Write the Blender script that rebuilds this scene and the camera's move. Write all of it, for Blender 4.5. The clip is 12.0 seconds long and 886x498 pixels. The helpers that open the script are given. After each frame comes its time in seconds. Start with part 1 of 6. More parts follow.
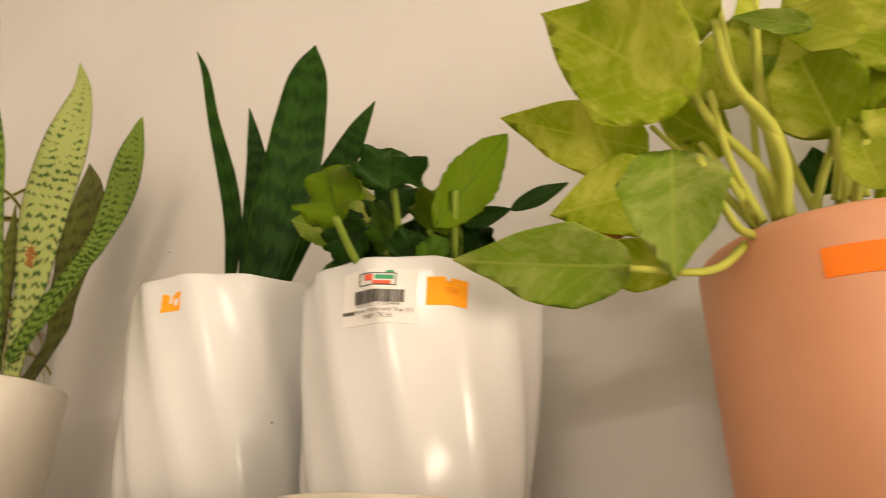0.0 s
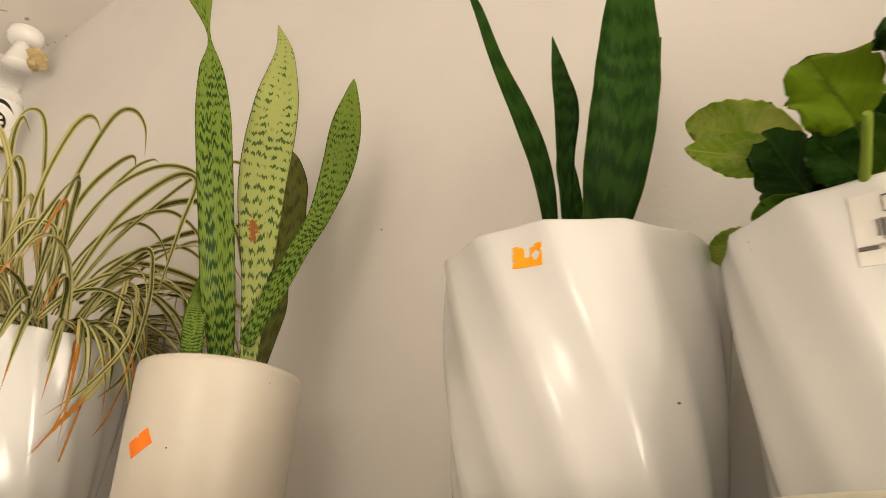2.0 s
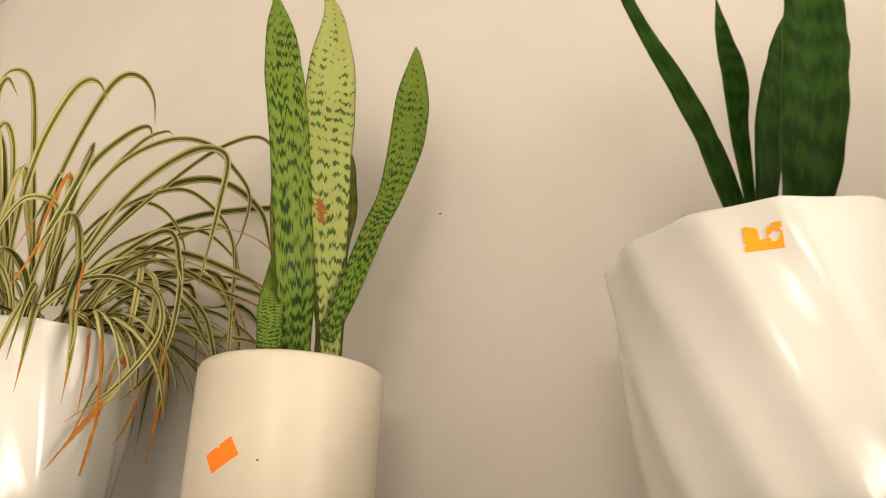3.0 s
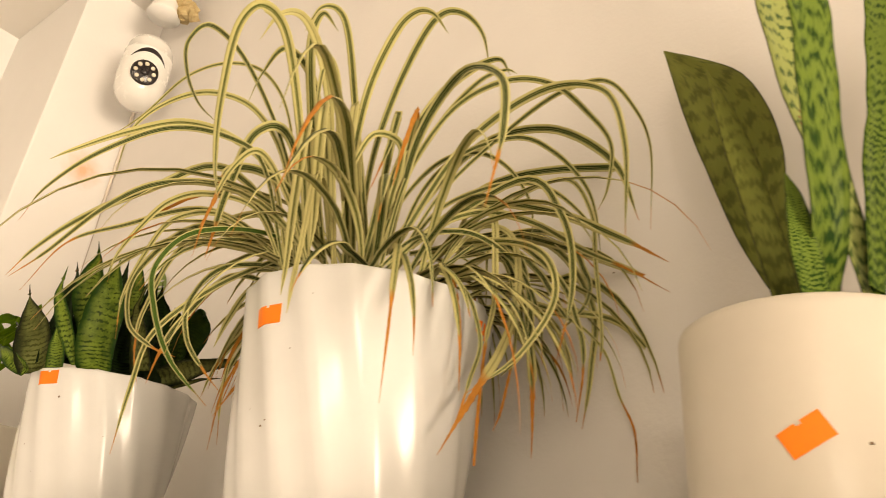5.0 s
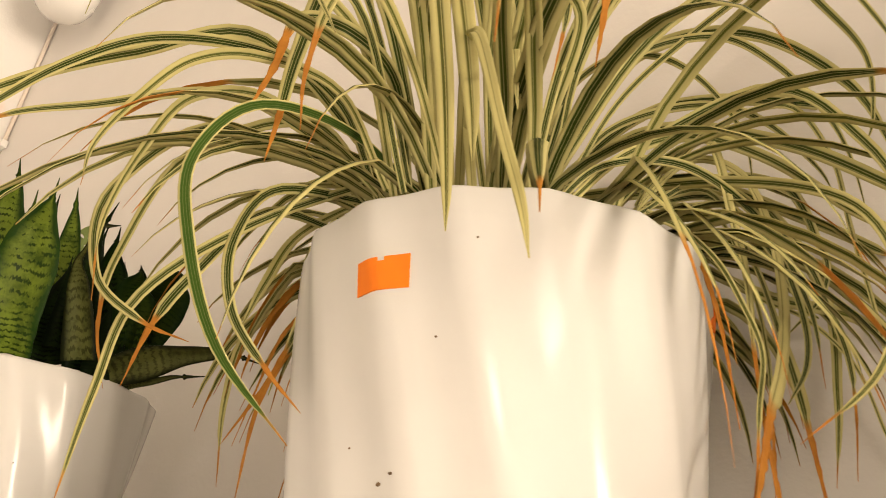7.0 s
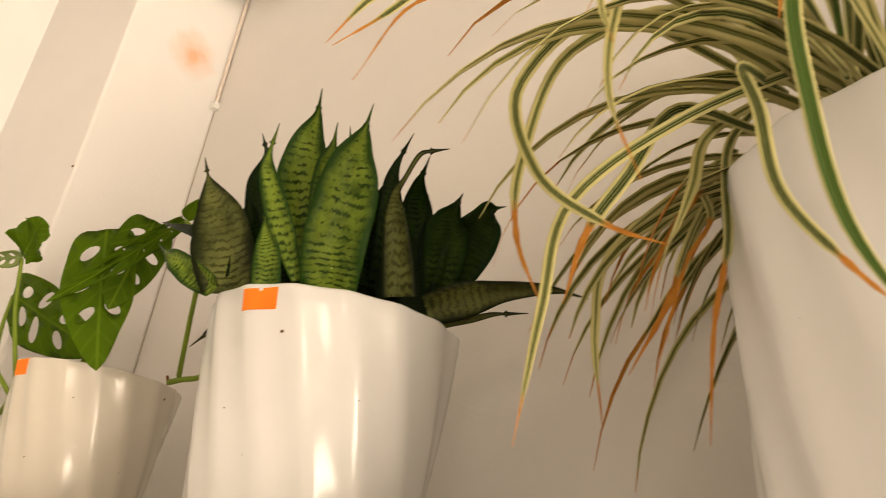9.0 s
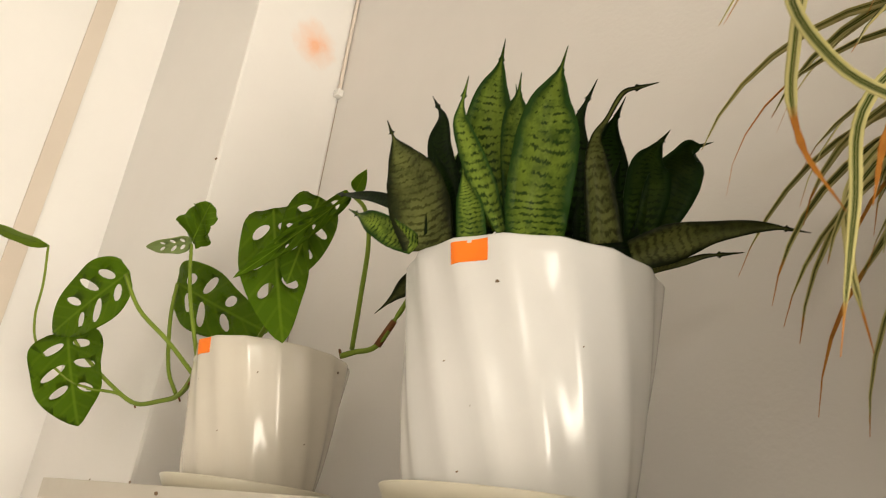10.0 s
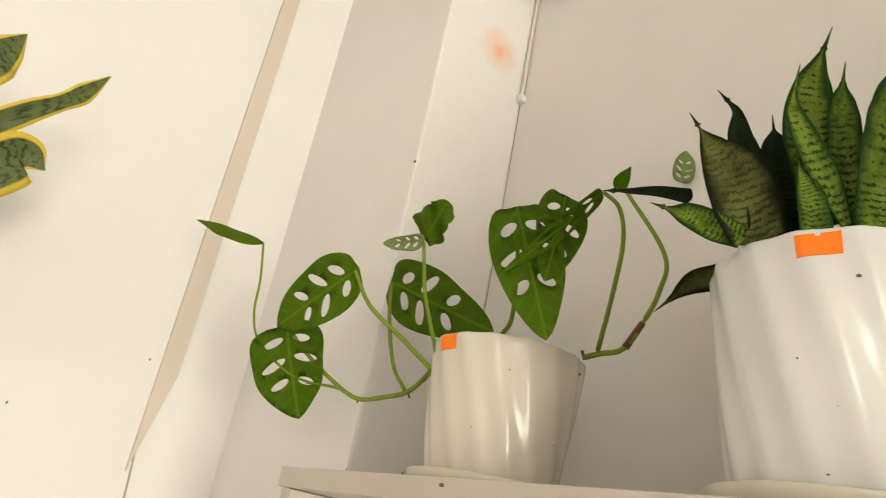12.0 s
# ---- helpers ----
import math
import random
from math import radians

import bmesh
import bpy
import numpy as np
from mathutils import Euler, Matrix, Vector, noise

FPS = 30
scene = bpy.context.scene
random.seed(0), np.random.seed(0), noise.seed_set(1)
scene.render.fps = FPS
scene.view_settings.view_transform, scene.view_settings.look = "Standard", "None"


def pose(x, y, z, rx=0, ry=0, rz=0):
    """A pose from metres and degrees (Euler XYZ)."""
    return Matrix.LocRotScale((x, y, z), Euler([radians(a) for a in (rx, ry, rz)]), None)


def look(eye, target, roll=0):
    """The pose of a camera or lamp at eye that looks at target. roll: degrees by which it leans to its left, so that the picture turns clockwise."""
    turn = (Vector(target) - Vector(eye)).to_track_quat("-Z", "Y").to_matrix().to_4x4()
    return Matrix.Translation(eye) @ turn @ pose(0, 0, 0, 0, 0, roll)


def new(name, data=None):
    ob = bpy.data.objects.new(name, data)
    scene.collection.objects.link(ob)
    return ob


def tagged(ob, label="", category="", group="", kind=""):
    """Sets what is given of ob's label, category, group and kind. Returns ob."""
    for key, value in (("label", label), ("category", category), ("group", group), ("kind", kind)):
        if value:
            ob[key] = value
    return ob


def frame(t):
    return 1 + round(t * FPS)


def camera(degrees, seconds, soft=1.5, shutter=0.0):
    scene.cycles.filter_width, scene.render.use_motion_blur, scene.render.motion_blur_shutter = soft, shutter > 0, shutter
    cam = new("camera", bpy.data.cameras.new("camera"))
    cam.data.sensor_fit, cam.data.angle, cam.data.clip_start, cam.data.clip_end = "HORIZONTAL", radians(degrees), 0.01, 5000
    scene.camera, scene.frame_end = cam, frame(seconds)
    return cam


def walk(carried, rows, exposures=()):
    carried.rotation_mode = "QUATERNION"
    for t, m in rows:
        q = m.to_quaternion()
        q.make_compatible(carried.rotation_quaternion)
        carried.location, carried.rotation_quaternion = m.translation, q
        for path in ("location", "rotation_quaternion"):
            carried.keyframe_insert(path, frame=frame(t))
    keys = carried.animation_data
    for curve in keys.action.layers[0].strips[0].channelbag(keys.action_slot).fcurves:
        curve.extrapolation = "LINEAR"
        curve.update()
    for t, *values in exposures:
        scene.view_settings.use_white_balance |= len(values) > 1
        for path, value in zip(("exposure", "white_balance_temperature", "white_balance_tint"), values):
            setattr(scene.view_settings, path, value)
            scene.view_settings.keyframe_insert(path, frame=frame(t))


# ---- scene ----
cam = camera(61.44, 12.0, soft=0.6, shutter=0.25)
# seconds, eye, yaw, pitch, roll
PATH = [
    (0.0, 0.1808, -0.2000, 1.9853, 34.19, 23.45, -2.49),
    (0.5, 0.1325, -0.2163, 1.9901, 40.43, 23.61, -4.03),
    (1.0, 0.1171, -0.2268, 1.9848, 45.08, 22.38, -4.73),
    (1.5, 0.0819, -0.2308, 1.9784, 43.31, 23.15, -4.41),
    (2.0, -0.0041, -0.2227, 1.9810, 38.53, 24.03, -3.35),
    (2.5, -0.0822, -0.2314, 1.9893, 33.23, 24.83, -3.18),
    (3.0, -0.1355, -0.2542, 1.9912, 32.20, 23.86, -1.32),
    (3.5, -0.1814, -0.2406, 1.9819, 35.65, 23.36, -1.66),
    (3.7, -0.2004, -0.2398, 1.9918, 38.65, 23.36, -1.47),
    (5.3, -0.4355, -0.2792, 1.9738, 37.19, 26.53, -6.28),
    (5.5, -0.4624, -0.2740, 1.9743, 37.04, 26.60, -6.83),
    (6.0, -0.5167, -0.2529, 1.9913, 34.63, 26.09, -6.14),
    (6.5, -0.5751, -0.2058, 2.0066, 30.13, 27.40, -6.00),
    (6.7, -0.5941, -0.1925, 2.0191, 29.09, 26.98, -5.52),
    (8.3, -0.6802, -0.1897, 2.0381, 31.88, 25.70, -7.24),
    (8.5, -0.6986, -0.1949, 2.0292, 33.83, 25.23, -7.51),
    (9.0, -0.7404, -0.2152, 2.0104, 37.93, 23.53, -7.87),
    (9.5, -0.7738, -0.2346, 1.9957, 41.92, 22.60, -7.47),
    (10.0, -0.7999, -0.2438, 1.9831, 44.89, 22.19, -7.08),
    (10.5, -0.8270, -0.2554, 1.9573, 46.09, 20.19, -8.05),
    (11.0, -0.8564, -0.2689, 1.9501, 45.29, 20.66, -10.59),
    (11.5, -0.8830, -0.2958, 1.9507, 47.02, 22.26, -11.28),
    (12.0, -0.8940, -0.3295, 1.9535, 50.15, 22.63, -10.52),
]
walk(cam, [(t, pose(x, y, z, 90 + pitch, roll, yaw)) for t, x, y, z, yaw, pitch, roll in PATH],
     # the film camera's own exposure and white balance
     exposures=[(0.0, -0.77, 6900, 14), (0.5, -0.82, 6600, 11), (1.5, -0.82, 6550, 11), (2.5, -0.60, 6700, 12), (3.7, -0.51, 6550, 10),
                (5.5, -0.39, 7500, 15), (6.7, -0.39, 7000, 15), (8.5, -0.46, 7050, 15), (9.5, -0.43, 6700, 12), (10.0, -0.54, 6250, 9), (10.5, -0.58, 6300, 9), (11.0, -0.54, 6350, 9), (12.0, -0.59, 6080, 7)])

# ---- light: a daylight window opposite the shelf, seen only by its light ----
SH = 2.0            # top of the shelf above the floor
CEIL = SH + 0.92
world = bpy.data.worlds.new("sky")
scene.world = world
world.use_nodes = True
sky = world.node_tree.nodes.new("ShaderNodeTexSky")
sky.sky_type = "NISHITA"
sky.sun_disc = False
sky.sun_elevation, sky.sun_rotation = radians(38), radians(150)
world.node_tree.links.new(sky.outputs[0], world.node_tree.nodes["Background"].inputs[0])
world.node_tree.nodes["Background"].inputs[1].default_value = 0.1

# the window opening in the east wall, filled with the sky's light
lamp_data = bpy.data.lights.new("window_light", "AREA")
lamp_data.shape, lamp_data.size, lamp_data.size_y = "RECTANGLE", 1.5, 1.6
lamp_data.energy, lamp_data.color = 300, (1.0, 0.88, 0.71)
lamp = new("window_light", lamp_data)
lamp.matrix_world = look((4.18, -1.05, SH - 0.75), (0.0, -0.5, SH - 0.2))
# unseen fill lamp high on the south wall, added to brighten the shelf's front
fill_data = bpy.data.lights.new("fill_light", "AREA")
fill_data.shape, fill_data.size, fill_data.size_y = "RECTANGLE", 1.2, 0.05
fill_data.energy, fill_data.color = 25, (1.0, 0.90, 0.74)
tube = new("fill_light", fill_data)
tube.matrix_world = look((0.7, -2.66, SH + 0.45), (0.2, 0.0, SH + 0.1))


# ---- materials ----
def mat(name, build):
    m = bpy.data.materials.new(name)
    m.use_nodes = True
    nt = m.node_tree
    b = nt.nodes["Principled BSDF"]
    build(nt, b)
    return m


def node(nt, kind, **kw):
    n = nt.nodes.new(kind)
    for k, v in kw.items():
        n.inputs[k].default_value = v
    return n


def ramp(nt, src, *stops):
    r = nt.nodes.new("ShaderNodeValToRGB")
    e = r.color_ramp.elements
    while len(e) < len(stops):
        e.new(0.5)
    for el, (p, c) in zip(e, stops):
        el.position, el.color = p, (*c, 1)
    nt.links.new(src, r.inputs[0])
    return r.outputs[0]


def mix(nt, fac, a, b, how="MIX"):
    n = nt.nodes.new("ShaderNodeMix")
    n.data_type, n.blend_type = "RGBA", how
    for sock, v in ((0, fac), (6, a), (7, b)):
        if hasattr(v, "is_output"):
            nt.links.new(v, n.inputs[sock])
        else:
            n.inputs[sock].default_value = v if sock == 0 else (*v, 1)
    return n.outputs[2]


def coords(nt, which="Object", scale=(1, 1, 1)):
    c = nt.nodes.new("ShaderNodeTexCoord")
    m = nt.nodes.new("ShaderNodeMapping")
    m.inputs["Scale"].default_value = scale
    nt.links.new(c.outputs[which], m.inputs[0])
    return m.outputs[0]


def noise_tex(nt, vec, scale, detail=4.0, rough=0.55, distort=0.0):
    n = node(nt, "ShaderNodeTexNoise", Scale=scale, Detail=detail, Roughness=rough, Distortion=distort)
    nt.links.new(vec, n.inputs["Vector"])
    return n.outputs["Fac"]


def bump(nt, b, height, strength, distance):
    n = node(nt, "ShaderNodeBump", Strength=strength, Distance=distance)
    nt.links.new(height, n.inputs["Height"])
    nt.links.new(n.outputs[0], b.inputs["Normal"])


def paint(name, c1, c2, rough=0.6, spec=0.3, grain=300.0, relief=0.0006, blot=3.0, dirt=None):
    def build(nt, b):
        v = coords(nt)
        big = noise_tex(nt, v, blot, 5, 0.6)
        col = ramp(nt, big, (0.3, c1), (0.72, c2))
        if dirt:
            spots = noise_tex(nt, v, 45, 2, 0.5)
            col = mix(nt, ramp(nt, spots, (0.74, (0, 0, 0)), (0.79, (1, 1, 1))), col, dirt)
        nt.links.new(col, b.inputs["Base Color"])
        fine = noise_tex(nt, v, grain, 3, 0.6)
        mid = noise_tex(nt, v, grain / 9, 3, 0.6)
        bump(nt, b, mix(nt, 0.5, fine, mid), 0.5, relief)
        nt.links.new(ramp(nt, mid, (0.3, (rough - 0.06,) * 3), (0.7, (rough + 0.08,) * 3)), b.inputs["Roughness"])
        b.inputs["Specular IOR Level"].default_value = spec
    return mat(name, build)


def plastic(name, c1, c2, rough=0.20, speck=True, coat=0.15):
    def build(nt, b):
        v = coords(nt)
        col = ramp(nt, noise_tex(nt, v, 14, 4, 0.6), (0.3, c1), (0.7, c2))
        if speck:
            vo = node(nt, "ShaderNodeTexVoronoi", Scale=42.0)
            nt.links.new(coords(nt, scale=(1, 1, 0.7)), vo.inputs["Vector"])
            col = mix(nt, ramp(nt, vo.outputs["Distance"], (0.010, (0.8, 0.8, 0.8)), (0.02, (0, 0, 0))), col, (0.22, 0.17, 0.12))
        nt.links.new(col, b.inputs["Base Color"])
        nt.links.new(ramp(nt, noise_tex(nt, v, 60, 4, 0.6), (0.3, (rough - 0.02,) * 3), (0.75, (rough + 0.04,) * 3)), b.inputs["Roughness"])
        bump(nt, b, noise_tex(nt, v, 14, 1, 0.4), 0.05, 0.0005)
        b.inputs["Coat Weight"].default_value = coat
        b.inputs["Coat Roughness"].default_value = 0.12
        b.inputs["Subsurface Weight"].default_value = 0.0
    return mat(name, build)


WALL = paint("cream_wall_paint", (0.725, 0.70, 0.675), (0.775, 0.75, 0.725), 0.62, 0.25, 260, 0.0009, 5)
WALL_WHITE = paint("white_wall_paint", (0.77, 0.76, 0.745), (0.83, 0.82, 0.805), 0.58, 0.25)
CEILING = paint("ceiling_paint", (0.76, 0.73, 0.68), (0.82, 0.79, 0.74), 0.75, 0.15)
STRIP = paint("beige_strip", (0.60, 0.53, 0.45), (0.68, 0.61, 0.53), 0.6, 0.2)


def column_paint(nt, b):
    v = coords(nt)
    col = ramp(nt, noise_tex(nt, v, 3, 5, 0.6), (0.3, (0.77, 0.755, 0.735)), (0.72, (0.83, 0.815, 0.795)))
    d = nt.nodes.new("ShaderNodeVectorMath")
    d.operation = "DISTANCE"
    d.inputs[1].default_value = (-1.53, 0.149, SH + 0.569)
    nt.links.new(coords(nt), d.inputs[0])
    q = nt.nodes.new("ShaderNodeMath")
    q.operation = "MULTIPLY_ADD"
    nt.links.new(noise_tex(nt, v, 45, 4, 0.6), q.inputs[0])
    q.inputs[1].default_value = 0.030
    nt.links.new(d.outputs["Value"], q.inputs[2])
    col = mix(nt, ramp(nt, q.outputs[0], (0.020, (0.75,) * 3), (0.030, (0.35,) * 3), (0.052, (0, 0, 0))), col, (0.85, 0.38, 0.15))
    nt.links.new(col, b.inputs["Base Color"])
    b.inputs["Roughness"].default_value = 0.6
    bump(nt, b, noise_tex(nt, v, 200, 4, 0.6), 0.5, 0.0006)


COLUMN = mat("white_column_paint_with_rust_stain", column_paint)
BOARD = paint("white_laminate", (0.50, 0.465, 0.40), (0.56, 0.525, 0.46), 0.42, 0.35, 500, 0.0003, 5, (0.30, 0.22, 0.15))
FLOOR = paint("floor_tiles", (0.20, 0.17, 0.14), (0.26, 0.22, 0.18), 0.35, 0.4)
WHITE_POT = plastic("white_glossy_plastic", (0.68, 0.68, 0.67), (0.73, 0.73, 0.72))
IVORY_POT = plastic("ivory_glossy_plastic", (0.64, 0.60, 0.52), (0.69, 0.65, 0.57))
CREAM_POT = plastic("cream_satin_plastic", (0.60, 0.555, 0.475), (0.66, 0.61, 0.53), 0.36, True, 0.05)
SAUCER = plastic("cream_saucer_plastic", (0.68, 0.64, 0.52), (0.73, 0.69, 0.57), 0.3, False, 0.05)
TERRA = plastic("salmon_terracotta", (0.66, 0.30, 0.16), (0.72, 0.35, 0.20), 0.42, False, 0.0)
SOIL = paint("dark_potting_soil", (0.025, 0.017, 0.011), (0.06, 0.042, 0.028), 0.95, 0.05, 250, 0.004, 60)
ORANGE = paint("orange_label_paper", (0.95, 0.20, 0.015), (1.0, 0.25, 0.02), 0.55, 0.2, 900, 0.0001, 30)
AMBER = paint("amber_label_paper", (0.95, 0.36, 0.015), (1.0, 0.42, 0.02), 0.55, 0.2, 900, 0.0001, 30)
LABEL = paint("white_label_paper", (0.74, 0.72, 0.68), (0.78, 0.76, 0.72), 0.4, 0.35, 900, 0.0001, 30)
INK = paint("black_label_ink", (0.10, 0.09, 0.08), (0.14, 0.13, 0.12), 0.6, 0.2)
RED_INK = paint("red_label_ink", (0.75, 0.10, 0.05), (0.80, 0.14, 0.07), 0.6, 0.2)
GREEN_INK = paint("green_label_ink", (0.05, 0.32, 0.14), (0.07, 0.38, 0.18), 0.6, 0.2)
FAINT_INK = paint("faint_orange_ink", (0.80, 0.22, 0.01), (0.75, 0.20, 0.01), 0.6, 0.2)


# ---- mesh helpers ----
def mesh_of(name, bm, *materials, smooth=False):
    me = bpy.data.meshes.new(name)
    bm.normal_update()
    bm.to_mesh(me)
    bm.free()
    for m in materials:
        me.materials.append(m)
    if smooth:
        me.polygons.foreach_set("use_smooth", [True] * len(me.polygons))
    return me


def part(name, bm, material, parent, label="", smooth=False):
    ob = new(name, mesh_of(name, bm, material, smooth=smooth))
    ob.parent = parent
    if label:
        ob["label"] = label
    return ob


def thing(name, at, label, category, group=""):
    ob = new(name)
    ob.location = at
    ob.empty_display_size = 0.05
    return tagged(ob, label, category, group)


def box_bm(x0, x1, y0, y1, z0, z1, bevel=0.0, bm=None):
    bm = bm or bmesh.new()
    made = bmesh.ops.create_cube(bm, size=1.0, matrix=Matrix.LocRotScale(
        ((x0 + x1) / 2, (y0 + y1) / 2, (z0 + z1) / 2), None, (x1 - x0, y1 - y0, z1 - z0)))
    if bevel:
        edges = {e for v in made["verts"] for e in v.link_edges}
        bmesh.ops.bevel(bm, geom=list(edges), offset=bevel, segments=2, affect="EDGES", profile=0.6)
    return bm


def structure(name, bm, material, label, smooth=False):
    return tagged(new(name, mesh_of(name, bm, material, smooth=smooth)), label, kind="structure")


def lathe(profile, segments=48, radius=None, close=True):
    """Turn (r, z) pairs round z; radius(a, r, z) may shape the ring."""
    bm = bmesh.new()
    rings = []
    for r, z in profile:
        ring = []
        for k in range(segments):
            a = 2 * math.pi * k / segments
            rr = radius(a, r, z) if radius else r
            ring.append(bm.verts.new((rr * math.cos(a), rr * math.sin(a), z)))
        rings.append(ring)
    for a, b in zip(rings, rings[1:]):
        for k in range(segments):
            j = (k + 1) % segments
            bm.faces.new((a[k], a[j], b[j], b[k]))
    if close:
        bm.faces.new(rings[0][::-1])
        bm.faces.new(rings[-1])
    return bm


# ---- the room ----
XW = -1.53          # side face of the corner column
BACK = 0.20         # face of the wall behind the shelf
structure("wall_north", box_bm(XW - 0.42, 4.20, BACK, BACK + 0.12, 0, CEIL), WALL, "cream painted plaster wall behind the shelf")
structure("column", box_bm(XW - 0.305, XW, 0.063, BACK + 0.001, 0, CEIL, 0.004), COLUMN, "white painted plaster corner column beside the shelf")
structure("wall_west", box_bm(-1.95, -1.83, -2.7, 0.10, 0, CEIL), WALL_WHITE, "white painted side wall with a recess")
# flat beige strip standing in for the side face of a step in the wall
bm = box_bm(-1.829, -1.825, -0.046, -0.022, SH + 0.10, CEIL - 0.002)
low = [v for v in bm.verts if v.co.z < SH + 0.2]
for v in low:
    v.co.z -= 0.12 if v.co.y < -0.03 else 0.0
structure("trim", bm, STRIP, "beige vertical strip on the side wall")
bm = box_bm(4.20, 4.32, -2.82, -1.85, 0, CEIL)
box_bm(4.20, 4.32, -1.85, -0.25, 0, SH - 1.60, 0, bm)
box_bm(4.20, 4.32, -1.85, -0.25, SH + 0.10, CEIL, 0, bm)
box_bm(4.20, 4.32, -0.25, BACK + 0.12, 0, CEIL, 0, bm)
structure("wall_east", bm, WALL, "cream painted wall with a window opening")
structure("wall_south", box_bm(-1.95, 4.20, -2.82, -2.70, 0, CEIL), WALL, "cream painted plaster wall")
structure("floor", box_bm(-1.95, 4.32, -2.82, BACK + 0.12, -0.1, 0.0005), FLOOR, "pale beige tiled floor")
structure("ceiling", box_bm(-1.95, 4.32, -2.82, BACK + 0.12, CEIL - 0.0005, CEIL + 0.12), CEILING, "cream painted plaster ceiling")

# ---- the shelf ----
SX0, SX1, SY0 = -1.48, 1.1, -0.029
shelf = thing("wall_shelf", (SX0, BACK, SH), "long white laminate wall shelf on side panels", "shelf")
inv = Matrix.Translation((-SX0, -BACK, -SH))


def local(bm, m):
    bmesh.ops.transform(bm, matrix=m, verts=bm.verts)
    return bm


part("board", local(box_bm(SX0, SX1, SY0, BACK - 0.002, SH - 0.016, SH, 0.0008), inv), BOARD, shelf)
part("side_panel", local(box_bm(SX0 + 0.002, SX0 + 0.018, SY0 + 0.004, BACK - 0.002, 0.0, SH - 0.017, 0.0008), inv), BOARD, shelf, "cream laminate side panel")
part("side_panel", local(box_bm(SX1 - 0.018, SX1 - 0.002, SY0 + 0.004, BACK - 0.002, 0.0, SH - 0.017, 0.0008), inv), BOARD, shelf, "cream laminate side panel")


# ---- pots ----
def spiral_pot(parent, r_rim, r_base, height, turn, twist, sides, material):
    """Twisted faceted planter: the facets wind down to the right; thin wall, hollow inside."""
    step, per = 2 * math.pi / sides, 6

    def outer(u):
        return r_base + (r_rim - r_base) * (u ** 0.72)
    prof = [(0.001, 0.001), (r_base * 0.9, 0.001), (r_base * 0.985, 0.0025)]
    n = 18
    prof += [(outer(i / n), 0.004 + (height - 0.006) * i / n) for i in range(n + 1)]
    prof += [(r_rim - 0.0004, height - 0.0008), (r_rim - 0.0014, height), (r_rim - 0.0026, height - 0.0012)]
    prof += [(outer(i / 6) - 0.003, 0.004 + (height - 0.006) * i / 6) for i in range(5, 3, -1)]
    bm = bmesh.new()
    rings = []
    for r, z in prof:
        spin = radians(turn) + twist * (1 - max(0.0, min(1.0, z / height)))
        ring = []
        for k in range(sides * per):
            a = step * k / per
            w = a % step - step / 2
            # flat facets whose ridge is softened, one flank a little hollow
            rr = r * (math.cos(step / 2) / math.cos(w)) * (1 - 0.013 * math.sin(math.pi * (w / step + 0.5)) ** 2)
            rr = min(rr, r * 0.9965)
            ring.append(bm.verts.new((rr * math.cos(a + spin), rr * math.sin(a + spin), z)))
        rings.append(ring)
    m = sides * per
    for a, b in zip(rings, rings[1:]):
        for k in range(m):
            f = bm.faces.new((a[k], a[(k + 1) % m], b[(k + 1) % m], b[k]))
            f.smooth = True
    bm.faces.new(rings[0][::-1])
    bm.faces.new(rings[-1])
    bm.normal_update()
    for e in bm.edges:
        e.smooth = e.calc_face_angle(0) < radians(40)
    ob = part("pot", bm, material, parent)

    def surface(a, z):
        """Radius of the outside at an angle (degrees) and height."""
        w = (radians(a) - radians(turn) - twist * (1 - z / height)) % step - step / 2
        r = outer(max(0.0, min(1.0, (z - 0.004) / (height - 0.006))))
        return min(r * (math.cos(step / 2) / math.cos(w)) * (1 - 0.013 * math.sin(math.pi * (w / step + 0.5)) ** 2), r * 0.9965)
    return ob, surface


def round_pot(parent, r_rim, r_base, height, material, lip=0.0):
    def outer(u):
        return r_base + (r_rim - r_base) * (u ** 0.85)
    prof = [(0.001, 0.001), (r_base * 0.88, 0.001), (r_base * 0.96, 0.003), (r_base, 0.008)]
    prof += [(outer(i / 12), 0.008 + (height - 0.014) * i / 12) for i in range(1, 13)]
    prof += [(r_rim + lip, height - 0.004), (r_rim + lip - 0.0008, height - 0.0012), (r_rim + lip - 0.0025, height), (r_rim - 0.0042, height - 0.001),
             (r_rim - 0.005, height - 0.006), (outer(0.7) - 0.005, height * 0.7)]
    ob = part("pot", lathe(prof, 64), material, parent, smooth=True)
    return ob, lambda a, z: outer(max(0.0, min(1.0, (z - 0.008) / (height - 0.014))))


def soil(parent, r, z):
    bm = bmesh.new()
    grid = [[None] * 28 for _ in range(7)]
    for i in range(7):
        for k in range(28):
            a, q = 2 * math.pi * k / 28, r * (i + 0.15) / 6.15
            grid[i][k] = bm.verts.new((q * math.cos(a), q * math.sin(a), z + 0.004 * noise.noise((q * 90, a * 3, z * 50)) - 0.003 * (i == 6)))
    bm.faces.new(grid[0][::-1])
    for i in range(6):
        for k in range(28):
            j = (k + 1) % 28
            bm.faces.new((grid[i][j], grid[i][k], grid[i + 1][k], grid[i + 1][j]))
    return part("soil", bm, SOIL, parent, "dark potting soil", smooth=True)


